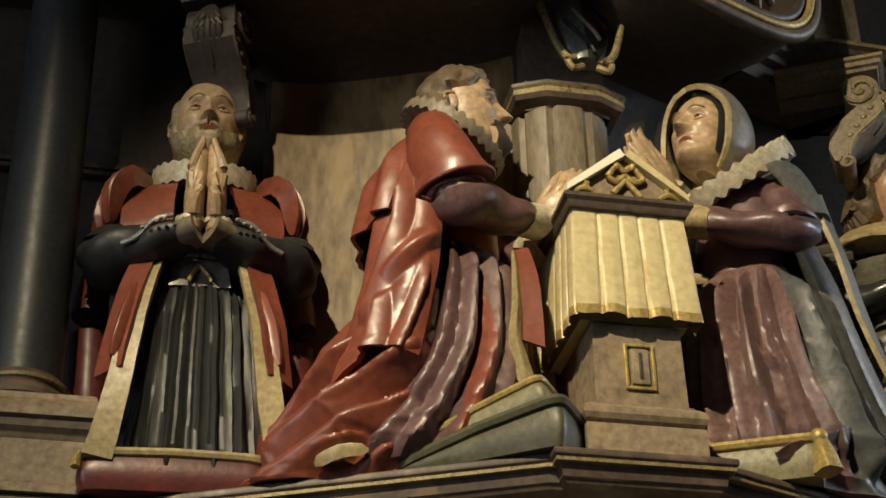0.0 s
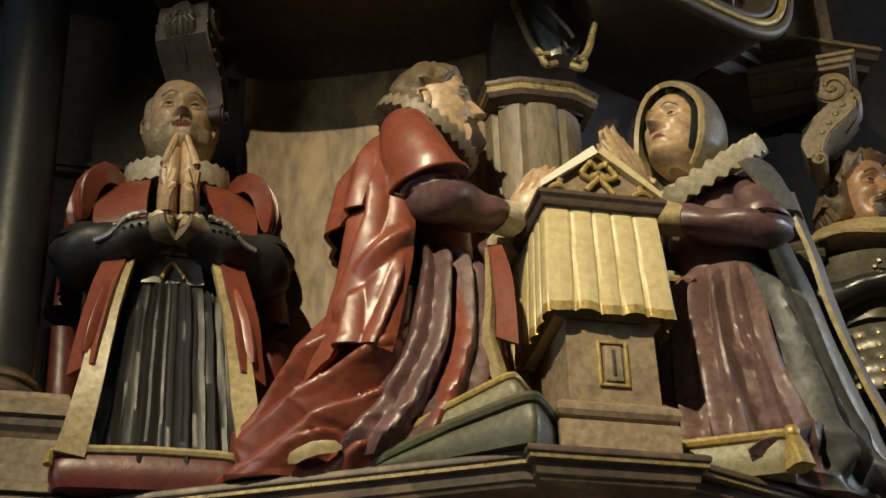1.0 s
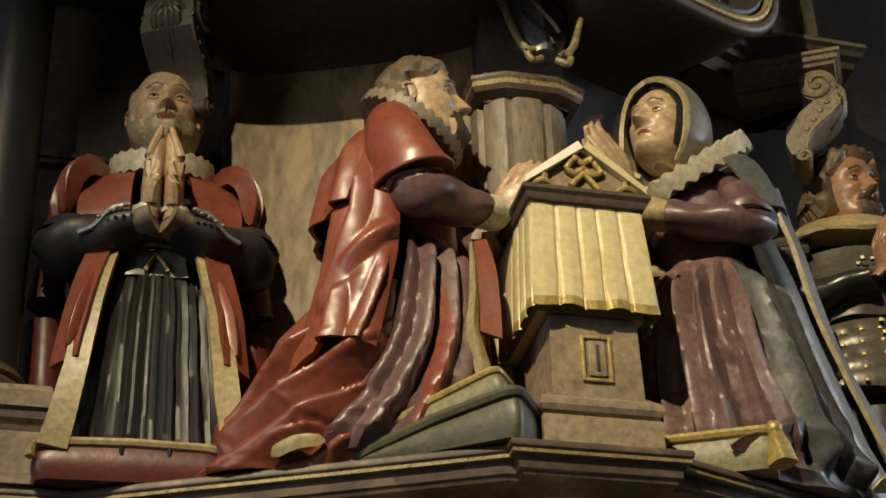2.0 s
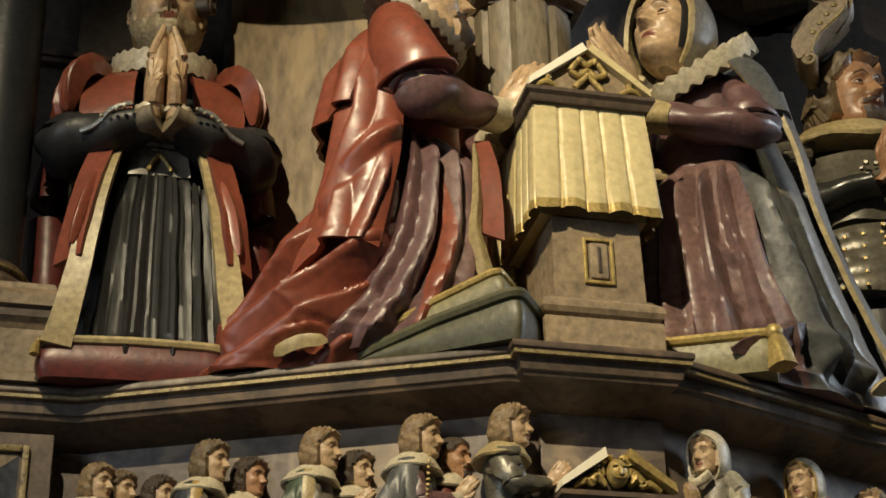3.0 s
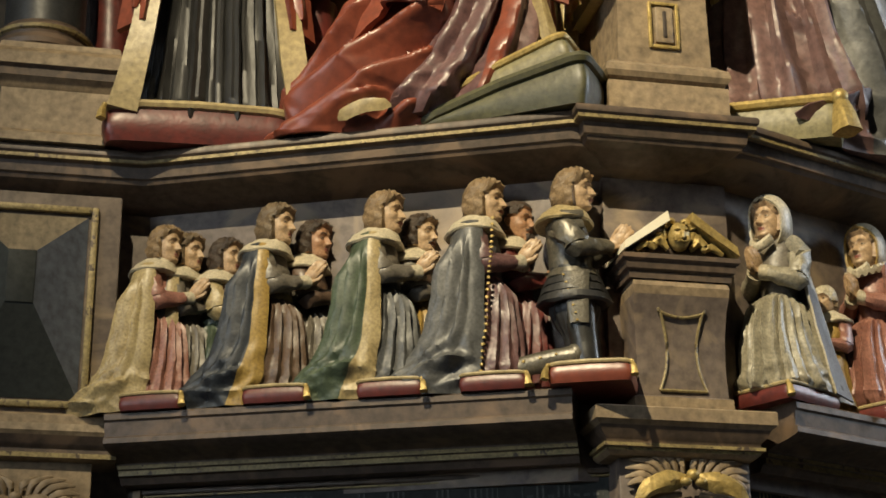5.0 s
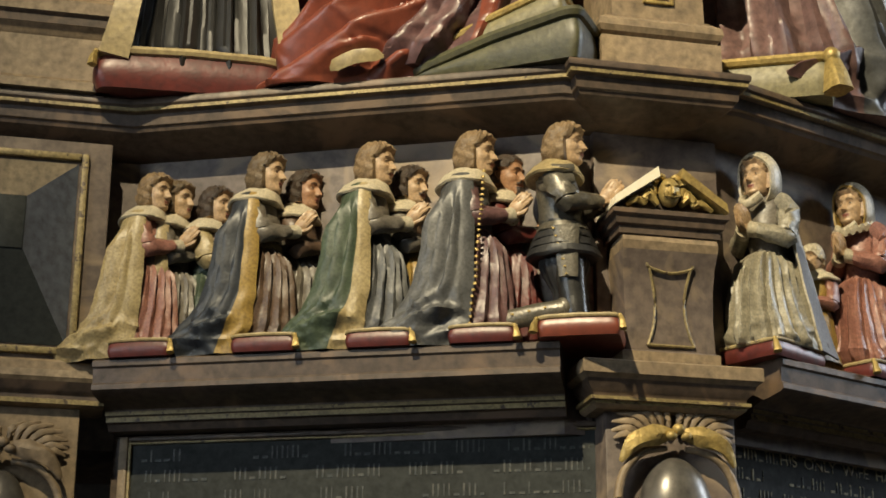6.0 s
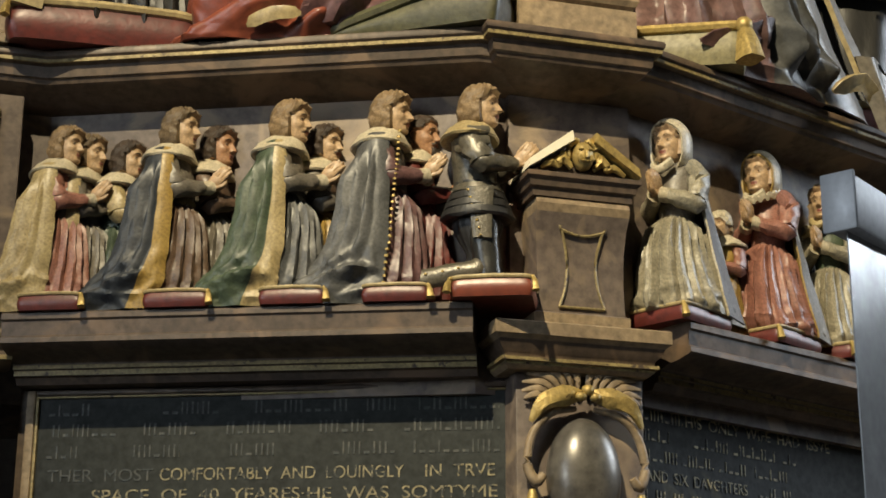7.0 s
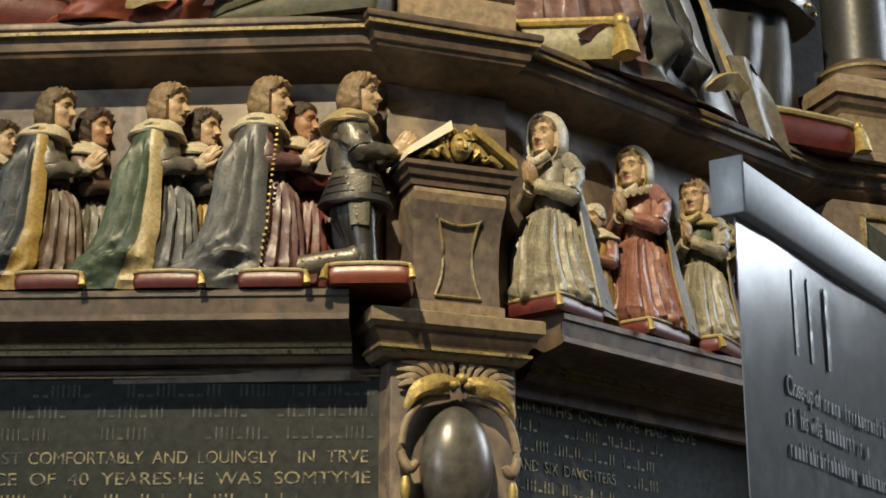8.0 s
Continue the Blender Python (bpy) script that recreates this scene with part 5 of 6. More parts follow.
def husband_extra(b, g):
    # short cape over shoulders and back
    draped(b, [(1.00, -0.05, 0, 0.085, 0.12), (0.955, -0.055, 0, 0.125, 0.215), (0.87, -0.065, 0, 0.140, 0.262), (0.70, -0.105, 0, 0.128, 0.280)], "red",
           [([(118, 0.93), (112, 0.80), (112, 0.66)], 0.02, 0.05, 0.028, 0.5), ([(150, 0.92), (146, 0.64)], 0.02, 0.06, 0.030, -0.3), ([(176, 0.9), (176, 0.64)], 0.03, 0.05, 0.02, 0)], 98, 110, 50, lining="maroon", hem=lambda T: -0.03 * np.sin(np.radians(T / 2)) ** 2)
    # long cloak hanging from the shoulders, square-ended above the train
    draped(b, [(0.94, -0.045, 0, 0.105, 0.225), (0.85, -0.05, 0, 0.118, 0.275), (0.70, -0.05, 0, 0.120, 0.305), (0.52, -0.062, 0, 0.128, 0.318), (0.38, -0.090, 0, 0.140, 0.325), (0.25, -0.125, 0, 0.155, 0.335)], "red",
           [([(104, 0.86), (107, 0.62), (118, 0.48), (124, 0.40)], 0.025, 0.045, 0.040, 0.45), ([(120, 0.45), (98, 0.50), (74, 0.56)], 0.050, 0.034, 0.030, 0.0), ([(130, 0.74), (134, 0.50), (138, 0.24)], 0.02, 0.055, 0.044, 0.4),
            ([(152, 0.68), (155, 0.24)], 0.02, 0.055, 0.04, -0.3), ([(112, 0.42), (106, 0.24)], 0.02, 0.05, 0.030, 0.5), ([(72, 0.48), (80, 0.24)], 0.02, 0.03, 0.018, -0.5), ([(172, 0.8), (174, 0.24)], 0.03, 0.05, 0.03, 0.2)],
           64, 170, 100, lining="maroon", thick=0.016, crumple=(0.006, 0.7, 6.0), seed=1.3, hem=lambda T: 0.03 * np.cos(np.radians(2 * T - 200)) - 0.12 * np.clip((T - 115) / 60, 0, 1))
    # the train, broken into large flat-sided folds on the ledge
    draped(b, [(0.46, -0.10, 0, 0.150, 0.265), (0.34, -0.125, 0, 0.175, 0.270), (0.20, -0.175, 0, 0.215, 0.265), (0.09, -0.215, 0, 0.240, 0.262), (0.0, -0.255, 0, 0.265, 0.258)], "red",
           [([(66, 0.33), (92, 0.235), (128, 0.11)], 0.06, 0.07, 0.070, 0.55), ([(112, 0.36), (136, 0.22), (160, 0.03)], 0.03, 0.06, 0.060, -0.4), ([(58, 0.20), (92, 0.13), (122, 0.02)], 0.04, 0.06, 0.066, 0.5), ([(136, 0.42), (160, 0.22), (178, 0.03)], 0.03, 0.06, 0.05, 0.3),
            ([(80, 0.09), (112, 0.06), (134, 0.0)], 0.04, 0.05, 0.055, 0.5), ([(60, 0.10), (74, 0.03)], 0.03, 0.04, 0.04, 0)], 56, 190, 90, lining="cream", thick=0.012, crumple=(0.030, 0.34, 5.5), seed=4.2)
    for s in (-1, 1):
        ridge(b, [(-0.17, s * 0.305, 0.040), (-0.23, s * 0.318, 0.040), (-0.29, s * 0.300, 0.02)], [0.012, 0.020, 0.014], 0.018, (0, s, 0.55), "cream", skew=0.15)
        panel(b, [[(0.150, s * 0.120, 0.60), (0.185, s * 0.110, 0.60)], [(0.165, s * 0.165, 0.46), (0.212, s * 0.150, 0.46)], [(0.160, s * 0.170, 0.33), (0.215, s * 0.155, 0.31)]][::s], "red", 0.012, "cream")
        ridge(b, [(0.150, s * 0.140, 0.58), (0.158, s * 0.180, 0.42), (0.150, s * 0.185, 0.32), (0.175, s * 0.17, 0.20)], [0.008, 0.012, 0.016, 0.028], 0.02, (0.2, s, 0), "cream")
        # wide cap sleeve over the upper arm, its hem cut slantwise above the elbow
        b.tube([(-0.055, s * 0.13, 0.985), (-0.030, s * 0.205, 0.945), (-0.005, s * 0.262, 0.86), (0.022, s * 0.285, 0.775), (0.035, s * 0.290, 0.735)], [0.035, 0.075, 0.092, 0.094, 0.095], "red", 24, flat=0.86, ripple=lambda u, th: 0.05 * tri(2 * th + 5 * u) * u, steps=5)
        ring = [(0.036 + 0.092 * math.cos(q), s * (0.290 + 0.080 * math.sin(q)), 0.735 + 0.034 * math.cos(q)) for q in [2 * math.pi * k / 24 for k in range(25)]]
        b.tube(ring, 0.006, "red", 8, steps=1)
        # gold braided cuff edges on the sleeve
        b.tube([(0.045, s * 0.325, 0.735), (0.060, s * 0.325, 0.69), (0.095, s * 0.275, 0.640), (0.15, s * 0.17, 0.650)], 0.009, "gilt_line", 8, ripple=lambda u, th: 0.25 * math.sin(40 * u))
        b.tube([(0.150, s * 0.130, 0.655), (0.165, s * 0.135, 0.70), (0.170, s * 0.100, 0.745)], 0.014, "gilt_line", 8, ripple=lambda u, th: 0.25 * math.sin(40 * u))


# Ruff in pale grey, not white: its shadow is put into the colour.
statue("kneeling_man_statue", "life-size kneeling man in glossy red cloak and ruff", "statue", H_AT, dict(
    robe="plum", coat="red", sleeve="plum", lining="maroon", kind="none", collar="pale", hair="hair", beard="dark_hair", moustache="dark_hair", fine=True, seed=2.3, amp=0.05,
    th0=96, strip=2, cuff="white", ruff=(0.05, 0.148, 35, 30, 0.032, 0.009, -0.006, 0.992), upper="red", elbow=(0.045, 0.275, 0.685), wrist=(0.195, 0.075, 0.71), tip=(0.310, 0.018, 0.900), head_at=(0.018, 0, 1.06), head_turn=(0, -4, -2), bald=0.0, hairline=0.86, cloak_amp=0.07,
    narrow=0.78, sleeve_r=(0.070, 0.074, 0.048), hand_k=1.15, shoulder=0.17,
    skirt=[(0.62, -0.02, 0, 0.110, 0.165), (0.50, -0.01, 0, 0.135, 0.205), (0.30, -0.02, 0, 0.170, 0.240), (0.14, -0.08, 0, 0.23, 0.255), (0.03, -0.15, 0, 0.29, 0.26)],
    creases=[([(a, 0.61), (a + 3, 0.48), (a + 8, 0.30), (a + 16, 0.08)], 0.016, 0.050, h, l) for a, h, l in ((12, 0.030, 0.3), (30, 0.046, -0.4), (47, 0.050, 0.4), (63, 0.050, -0.3), (80, 0.046, 0.3))], robe_crumple=(0.022, 0.30, 6.5),
    robe_colour=lambda a, z: "red" if a < 24 or 55 < a < 66 else "mauve" if 40 < a < 55 else "plum"),
    extra=husband_extra)
cushion(on_wing(-1, 0.120, 0.165, LEDGE_Z, -12), 0.37, 0.30, 0.115, "olive", "olive", "olive kneeling cushion with folded edge under the red-cloaked man", tassels=(), wedge=0.75)
cushion(on_wing(-1, 0.118, 0.168, LEDGE_Z + 0.070, -12) @ pose(0, 0, 0, 0, -13, 0), 0.31, 0.28, 0.075, "sage", "gold", "worn yellow-green upper cushion with gilt piping", tassels=(), wedge=0.45)

# ---- wife: hood, large ruff, plum dress, blue-grey mantle
WIFE_CREASES = [([(a, 0.63 - 0.015 * (k % 3)), (a + 1.5 * (-1) ** k, 0.46), (a + 3 - 2 * (-1) ** k, 0.28), (a + 5, 0.10)], 0.014, 0.044, h * 1.35, l) for k, (a, h, l) in
                enumerate(((6, 0.030, 0.2), (24, 0.036, -0.4), (42, 0.044, 0.4), (58, 0.030, -0.3), (72, 0.046, 0.4), (90, 0.058, 0.5), (107, 0.040, -0.3), (122, 0.056, 0.4), (140, 0.046, 0.4), (160, 0.04, 0.2)))]
WIFE_CREASES += [([(a - 7, z), (a + 6, z - 0.035)], 0.020, 0.022, 0.026, 0.5) for a, z in ((34, 0.44), (50, 0.36), (66, 0.30), (82, 0.40), (98, 0.33), (115, 0.26), (130, 0.38), (42, 0.24), (75, 0.20))]


def wife_extra(b, g):
    for s in (-1, 1):
        for q, key, w in (([(0.17, 0.27, 0.05), (0.06, 0.31, 0.09), (-0.05, 0.32, 0.15)], "plum", 0.03), ([(-0.24, 0.33, 0.02), (-0.32, 0.36, 0.06), (-0.40, 0.34, 0.01)], "cream", 0.030)):
            ridge(b, [(x, s * y, z) for x, y, z in q], [w * 0.5, w, w * 0.7], 0.030, (0.1, s, 0.5), key)
        # mantle over the shoulder, edged pale, falling behind the arm to the ledge
        panel(b, [[(0.045, s * 0.13, 1.030), (-0.02, s * 0.16, 1.040), (-0.10, s * 0.13, 1.02)], [(0.030, s * 0.235, 0.975), (-0.04, s * 0.275, 0.985), (-0.125, s * 0.235, 0.965)], [(-0.030, s * 0.300, 0.83), (-0.09, s * 0.315, 0.84), (-0.15, s * 0.265, 0.84)]][::-s], "bluegrey", 0.014, "cream")
        panel(b, [[(-0.065, s * 0.295, 0.90), (-0.125, s * 0.270, 0.93)], [(-0.105, s * 0.315, 0.72), (-0.165, s * 0.285, 0.72)], [(-0.145, s * 0.315, 0.52), (-0.205, s * 0.290, 0.51)], [(-0.225, s * 0.325, 0.32), (-0.285, s * 0.30, 0.31)], [(-0.310, s * 0.340, 0.14), (-0.385, s * 0.32, 0.13)], [(-0.36, s * 0.35, 0.03), (-0.47, s * 0.33, 0.02)]][::-s], "grey", 0.016, "cream")
        panel(b, [[(-0.32, s * 0.345, 0.13), (-0.36, s * 0.375, 0.13), (-0.41, s * 0.345, 0.14), (-0.47, s * 0.340, 0.10)], [(-0.35, s * 0.350, 0.03), (-0.39, s * 0.390, 0.02), (-0.44, s * 0.350, 0.03), (-0.50, s * 0.375, 0.01)],
                  [(-0.38, s * 0.360, -0.05), (-0.42, s * 0.400, -0.08), (-0.47, s * 0.360, -0.05), (-0.53, s * 0.385, -0.10)]][::-s], "grey", 0.014, "cream")
    b.tube([(0.10, -0.02, 0.64), (0.135, -0.075, 0.655), (0.10, -0.125, 0.625)], [0.010, 0.030, 0.012], "cream", 8, flat=0.4, ripple=lambda u, th: 0.25 * tri(4 * th + 9 * u))


def coif(b, place):
    """Close black cap round the hair, and the hood standing off it."""
    rows = []
    for e in range(14):
        el = -0.75 + 2.25 * e / 13
        a0 = 1.02 * math.sqrt(max(0.0, 1 - (el / 0.78) ** 2)) if 0 < el < 0.78 else (0.02 if el > 0 else 1.02)
        rows.append([(0.116 * math.cos(el) * math.cos(q), 0.096 * math.cos(el) * math.sin(q), 0.142 * math.sin(el)) for q in [a0 + (2 * math.pi - 2 * a0) * k / 35 for k in range(36)]])
    b.grid(rows, "jet", closed=False, place=place)


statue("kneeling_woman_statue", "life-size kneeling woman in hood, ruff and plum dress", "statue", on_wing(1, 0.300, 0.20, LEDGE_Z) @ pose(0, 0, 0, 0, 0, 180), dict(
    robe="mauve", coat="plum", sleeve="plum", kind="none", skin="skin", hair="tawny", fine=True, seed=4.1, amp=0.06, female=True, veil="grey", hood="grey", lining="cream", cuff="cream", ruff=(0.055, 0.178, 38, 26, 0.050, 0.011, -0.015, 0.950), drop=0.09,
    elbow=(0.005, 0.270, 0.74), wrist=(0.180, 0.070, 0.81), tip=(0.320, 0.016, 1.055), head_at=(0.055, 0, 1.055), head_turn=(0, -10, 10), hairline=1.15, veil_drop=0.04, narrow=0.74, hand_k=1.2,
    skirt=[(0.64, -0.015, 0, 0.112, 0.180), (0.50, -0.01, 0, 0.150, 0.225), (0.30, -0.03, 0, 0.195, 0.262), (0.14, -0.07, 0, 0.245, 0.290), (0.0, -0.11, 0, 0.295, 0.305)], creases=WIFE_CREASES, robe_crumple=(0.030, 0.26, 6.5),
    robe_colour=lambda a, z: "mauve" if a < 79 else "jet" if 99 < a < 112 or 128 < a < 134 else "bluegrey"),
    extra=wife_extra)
cushion(on_wing(1, 0.225, 0.165, LEDGE_Z, 42), 0.31, 0.31, 0.10, "sage", "gold", "yellow-green kneeling cushion with gilt tassel under the plum-dressed woman", tassels=((-1, -1),), tassel_k=1.5)

# ---- elderly man facing outward: black robe, red gown with yellow facings
def elder_extra(b, g):
    for s in (-1, 1):
        # yellow-lined facing of the gown
        panel(b, [[(0.150, s * 0.085, 0.68), (0.150, s * 0.125, 0.68)], [(0.215, s * 0.112, 0.54), (0.205, s * 0.160, 0.54)], [(0.250, s * 0.140, 0.38), (0.240, s * 0.195, 0.38)], [(0.265, s * 0.160, 0.20), (0.262, s * 0.225, 0.21)], [(0.255, s * 0.190, 0.03), (0.262, s * 0.262, 0.04)]][::-s], "cream", 0.016)
        panel(b, [[(0.160, s * 0.105, 0.67), (0.150, s * 0.165, 0.66)], [(0.222, s * 0.135, 0.54), (0.195, s * 0.200, 0.54)], [(0.256, s * 0.168, 0.40), (0.215, s * 0.232, 0.40)], [(0.268, s * 0.188, 0.26), (0.215, s * 0.255, 0.25)]][::-s], "red", 0.018, "maroon")
        ridge(b, [(0.225, s * 0.165, 0.50), (0.250, s * 0.195, 0.40), (0.255, s * 0.215, 0.29)], 0.016, 0.012, (1, s * 0.4, 0), "red")
        # puffed, slashed shoulder of the gown
        for j in range(6):
            a = radians(-50 + 26 * j)
            ridge(b, [(-0.05 + 0.04 * math.sin(a), s * 0.13, 0.990), (0.0 + 0.12 * math.sin(a), s * (0.205 + 0.02 * math.cos(a)), 0.955), (0.01 + 0.12 * math.sin(a), s * (0.248 + 0.02 * math.cos(a)), 0.89), (0.01 + 0.12 * math.sin(a), s * (0.250 + 0.02 * math.cos(a)), 0.80)], [0.016, 0.032, 0.034, 0.022], 0.036, (math.sin(a), s * math.cos(a), 0.5), "red")
        panel(b, [[(0.080, s * 0.070, 0.990), (0.030, s * 0.170, 0.990)], [(0.145, s * 0.080, 0.910), (0.100, s * 0.215, 0.915)], [(0.175, s * 0.085, 0.800), (0.140, s * 0.225, 0.800)], [(0.180, s * 0.085, 0.690), (0.150, s * 0.215, 0.690)]][::-s], "red", 0.016, "maroon")
        # braid and buttons on the sleeve
        b.tube([(0.270, s * 0.085, 0.715), (0.262, s * 0.135, 0.690), (0.238, s * 0.175, 0.640), (0.215, s * 0.215, 0.625)], 0.011, "silver", 8, flat=0.6)
        for j in range(5):
            b.ball((0.292 - 0.006 * j, s * (0.085 + 0.020 * j), 0.690 - 0.010 * j), 0.0065, "white", 8)
        # hanging sleeve behind
        b.tube([(-0.05, s * 0.26, 0.78), (-0.06, s * 0.285, 0.55), (-0.05, s * 0.275, 0.32), (0.0, s * 0.26, 0.12)], [0.05, 0.06, 0.055, 0.06], "maroon", 12)
        ruff(b, (0.232, s * 0.036, 0.715), 0.026, 0.044, "white", 0, 10, 0.02, amp=0.006)
    # belt, bow and pale apron front
    b.tube([(0.125, -0.07, 0.665), (0.155, 0.0, 0.655), (0.125, 0.07, 0.665)], [0.018, 0.020, 0.018], "bluegrey", 10)
    for s in (-1, 1):
        b.ball((0.165, s * 0.030, 0.640), (0.012, 0.030, 0.014), "silver", 12)
        b.tube([(0.165, 0, 0.60), (0.170, s * 0.018, 0.575), (0.168, s * 0.030, 0.55)], 0.006, "gold", 6)
    b.grid([[(0.158 + 0.006 * (k % 2), -0.072 - 0.012 * u + (0.144 + 0.024 * u) * k / 5, 0.625 - 0.085 * u) for k in range(6)] + [(0.10, 0.06, 0.62 - 0.08 * u), (0.10, -0.06, 0.62 - 0.08 * u)] for u in (0, 1)], "grey")


statue("elderly_man_statue", "kneeling white-bearded man in black robe and red gown", "statue", pose(0.325, 3.80, LEDGE_Z + 0.035, 0, 0, -92), dict(
    robe="jet", coat="jet", sleeve="jet", cloak="red", lining="cream", kind="none", hair="beard", beard="beard", moustache="beard", bald=0.9, hairline=2.5, fine=True, seed=5.7, amp=0.05, th0=70, strip=3, cuff="pale",
    ruff=(0.07, 0.135, 14, 26, 0.055, 0.006, 0.01, 0.925), drop=0.09, narrow=0.90, elbow=(0.11, 0.245, 0.645), palm=0.60,
    skirt=[(0.62, -0.01, 0, 0.130, 0.150), (0.50, 0.0, 0, 0.165, 0.180), (0.30, 0.0, 0, 0.205, 0.205), (0.14, 0.0, 0, 0.225, 0.220), (0.0, 0.0, 0, 0.24, 0.235)],
    creases=[([(a, 0.60 - 0.02 * (k % 3)), (a * 0.97, 0.40), (a, 0.03 + 0.05 * (k % 2))], 0.010, 0.020, 0.014 + 0.008 * (k % 3), 0.3 * (-1) ** k) for k, a in enumerate((3, 9, 14, 20, 25, 31, 37, 42, 48, 55, 62))], hand_k=1.3, wrist=(0.235, 0.028, 0.675), tip=(0.240, 0.014, 1.000), head_at=(0.02, 0, 1.095), head_turn=(0, -3, 0), sleeve_r=(0.085, 0.092, 0.046), head_k=1.06, beard_w=1.15,
    cloak_secs=[(1.010, -0.05, 0, 0.095, 0.150), (0.95, -0.04, 0, 0.150, 0.245), (0.76, -0.03, 0, 0.185, 0.255), (0.48, -0.02, 0, 0.225, 0.235), (0.22, -0.02, 0, 0.25, 0.225), (0.02, -0.02, 0, 0.27, 0.235)]),
    extra=elder_extra)
cushion(pose(0.292, 3.735, LEDGE_Z, 0, 0, -3), 0.41, 0.36, 0.090, "maroon", "cream", "dark red kneeling cushion with pale gilt edge", tassels=((-1, -1),), tassel_k=0.5)

# ---- knight facing outward at the other end
def knight_extra(b, g):
    skin_loft(b, [(1.045, -0.02, 0, 0.075, 0.078), (1.0, 0.0, 0, 0.135, 0.175), (0.945, 0.01, 0, 0.165, 0.235), (0.935, 0.01, 0, 0.160, 0.23)], "cream", 40)
    for s in (-1, 1):
        for j in range(5):
            z = 0.93 - 0.035 * j
            b.tube([(0.07, s * (0.16 + 0.012 * j), z + 0.01), (0.03, s * (0.26 + 0.010 * j), z), (-0.07, s * (0.28 + 0.006 * j), z - 0.005)], 0.020, "armour", 8, flat=1.2)
    skin_loft(b, [(0.90, 0.0, 0, 0.13, 0.18), (0.75, 0.02, 0, 0.155, 0.185), (0.60, 0.01, 0, 0.145, 0.172)], "armour", 40)
    for j in range(5):
        z, r = 0.58 - 0.045 * j, 0.160 + 0.016 * j
        skin_loft(b, [(z, 0.0, 0, r, r * 1.16), (z - 0.030, 0.0, 0, r + 0.012, r * 1.16 + 0.014), (z - 0.052, 0.0, 0, r + 0.004, r * 1.16 + 0.004)], "armour", 40, sub=1)
        for q in range(15):
            th = radians(-100 + 200 * q / 14)
            b.ball(((r + 0.013) * math.cos(th), (r * 1.16 + 0.014) * math.sin(th), z - 0.040), 0.007, "gold", 6)
    for s in (-1, 1):
        for j in range(6):
            b.ball((0.175 + 0.012 * j, s * 0.045, 0.56 - 0.045 * j), 0.009, "gold", 6)
    b.tube([(0.14, 0.15, 0.88), (0.175, 0.02, 0.80), (0.165, -0.12, 0.71)], [0.024, 0.028, 0.024], "armour", 10)
    for q in range(6):
        a = q * 1.05
        b.ball((0.17, -0.05 + 0.03 * math.cos(a), 0.80 + 0.03 * math.sin(a)), 0.010, "armour", 6)


statue("knight_statue", "kneeling knight in grey armour with cream collar", "statue", pose(2.285, 3.80, LEDGE_Z + 0.075, 0, 0, -92), dict(
    robe="jet", coat="steel", sleeve="steel", kind="none", skin="ruddy", hair="hair", moustache="dark_hair", beard="dark_hair", fine=True, seed=6.2, amp=0.04, long_hair=0.15, cuff=None,
    drop=0.08, narrow=1.0, elbow=(0.02, 0.275, 0.69), wrist=(0.19, 0.05, 0.72), tip=(0.235, 0.012, 0.93), head_at=(0.01, 0, 1.06), head_turn=(0, 0, 18), hairline=0.72), extra=knight_extra)
cushion(pose(2.335, 3.745, LEDGE_Z, 0, 0, 3), 0.42, 0.36, 0.085, "maroon", "cream", "dark red kneeling cushion with gilt edge and tassel under the knight", tassels=((1, -1),))

# ---------------------------------------------------------------- small desk on the pier slab
K = tagged(empty("small_prayer_desk", pose(1.280, 3.235, SLAB_Z) @ Matrix.Diagonal((0.91, 1.0, 0.985, 1.0))), "small brown stone prayer desk with gilt gable and mask", "prayer desk")
b = Build()
rows = []
for w, y, z in ((0.118, 0.000, 0.0), (0.118, 0.000, 0.030), (0.108, 0.006, 0.034), (0.106, 0.008, 0.10), (0.108, 0.006, 0.17), (0.112, -0.002, 0.22), (0.115, -0.016, 0.25), (0.116, -0.020, 0.268), (0.114, -0.014, 0.280), (0.112, 0.0, 0.284)):
    rows.append([(-w, y, z), (w, y, z), (w, 0.10, z), (-w, 0.10, z)])
# Curved top gets lighter stone: the light on the roll is in the colour.
b.grid(rows, "stone", colour=lambda a, k: "stone" if a > 5 or a < 1 else "frieze")
stem = part("body", b, K, "brown stone desk front with curved top", 30)
b = Build()
for pts in ([(-0.055, 0.222), (-0.050, 0.213), (0.0, 0.203), (0.050, 0.213), (0.055, 0.222)], [(-0.050, 0.213), (-0.036, 0.15), (-0.040, 0.09), (-0.056, 0.045)], [(0.050, 0.213), (0.036, 0.15), (0.040, 0.09), (0.056, 0.045)], [(-0.056, 0.045), (0.056, 0.045)]):
    b.tube([(x, 0.003 - 0.012 * max(0, (z - 0.17) / 0.05), z) for x, z in pts], 0.0035, "gilt_line", 6, steps=3)
part("gilt_outline", b, stem, "thin gilt outline")
b = Build()
b.sweep([(-0.128, 0.10), (-0.128, -0.020), (0.128, -0.020), (0.128, 0.10)], [(-0.10, 0.284), (-0.004, 0.284), (-0.004, 0.300), (0.004, 0.304), (0.006, 0.318), (0.014, 0.324), (0.014, 0.334), (0.0, 0.340), (-0.10, 0.340)], "marble")
part("top_moulding", b, K, "dark moulded edge", 30)
b = Build()
b.grid([[(x, y, z) for x, z in ((-0.125, 0.340), (0.125, 0.340), (0.0, 0.425))] for y in (-0.005, 0.10)], "marble")
gable = part("pediment", b, K, smooth=False)
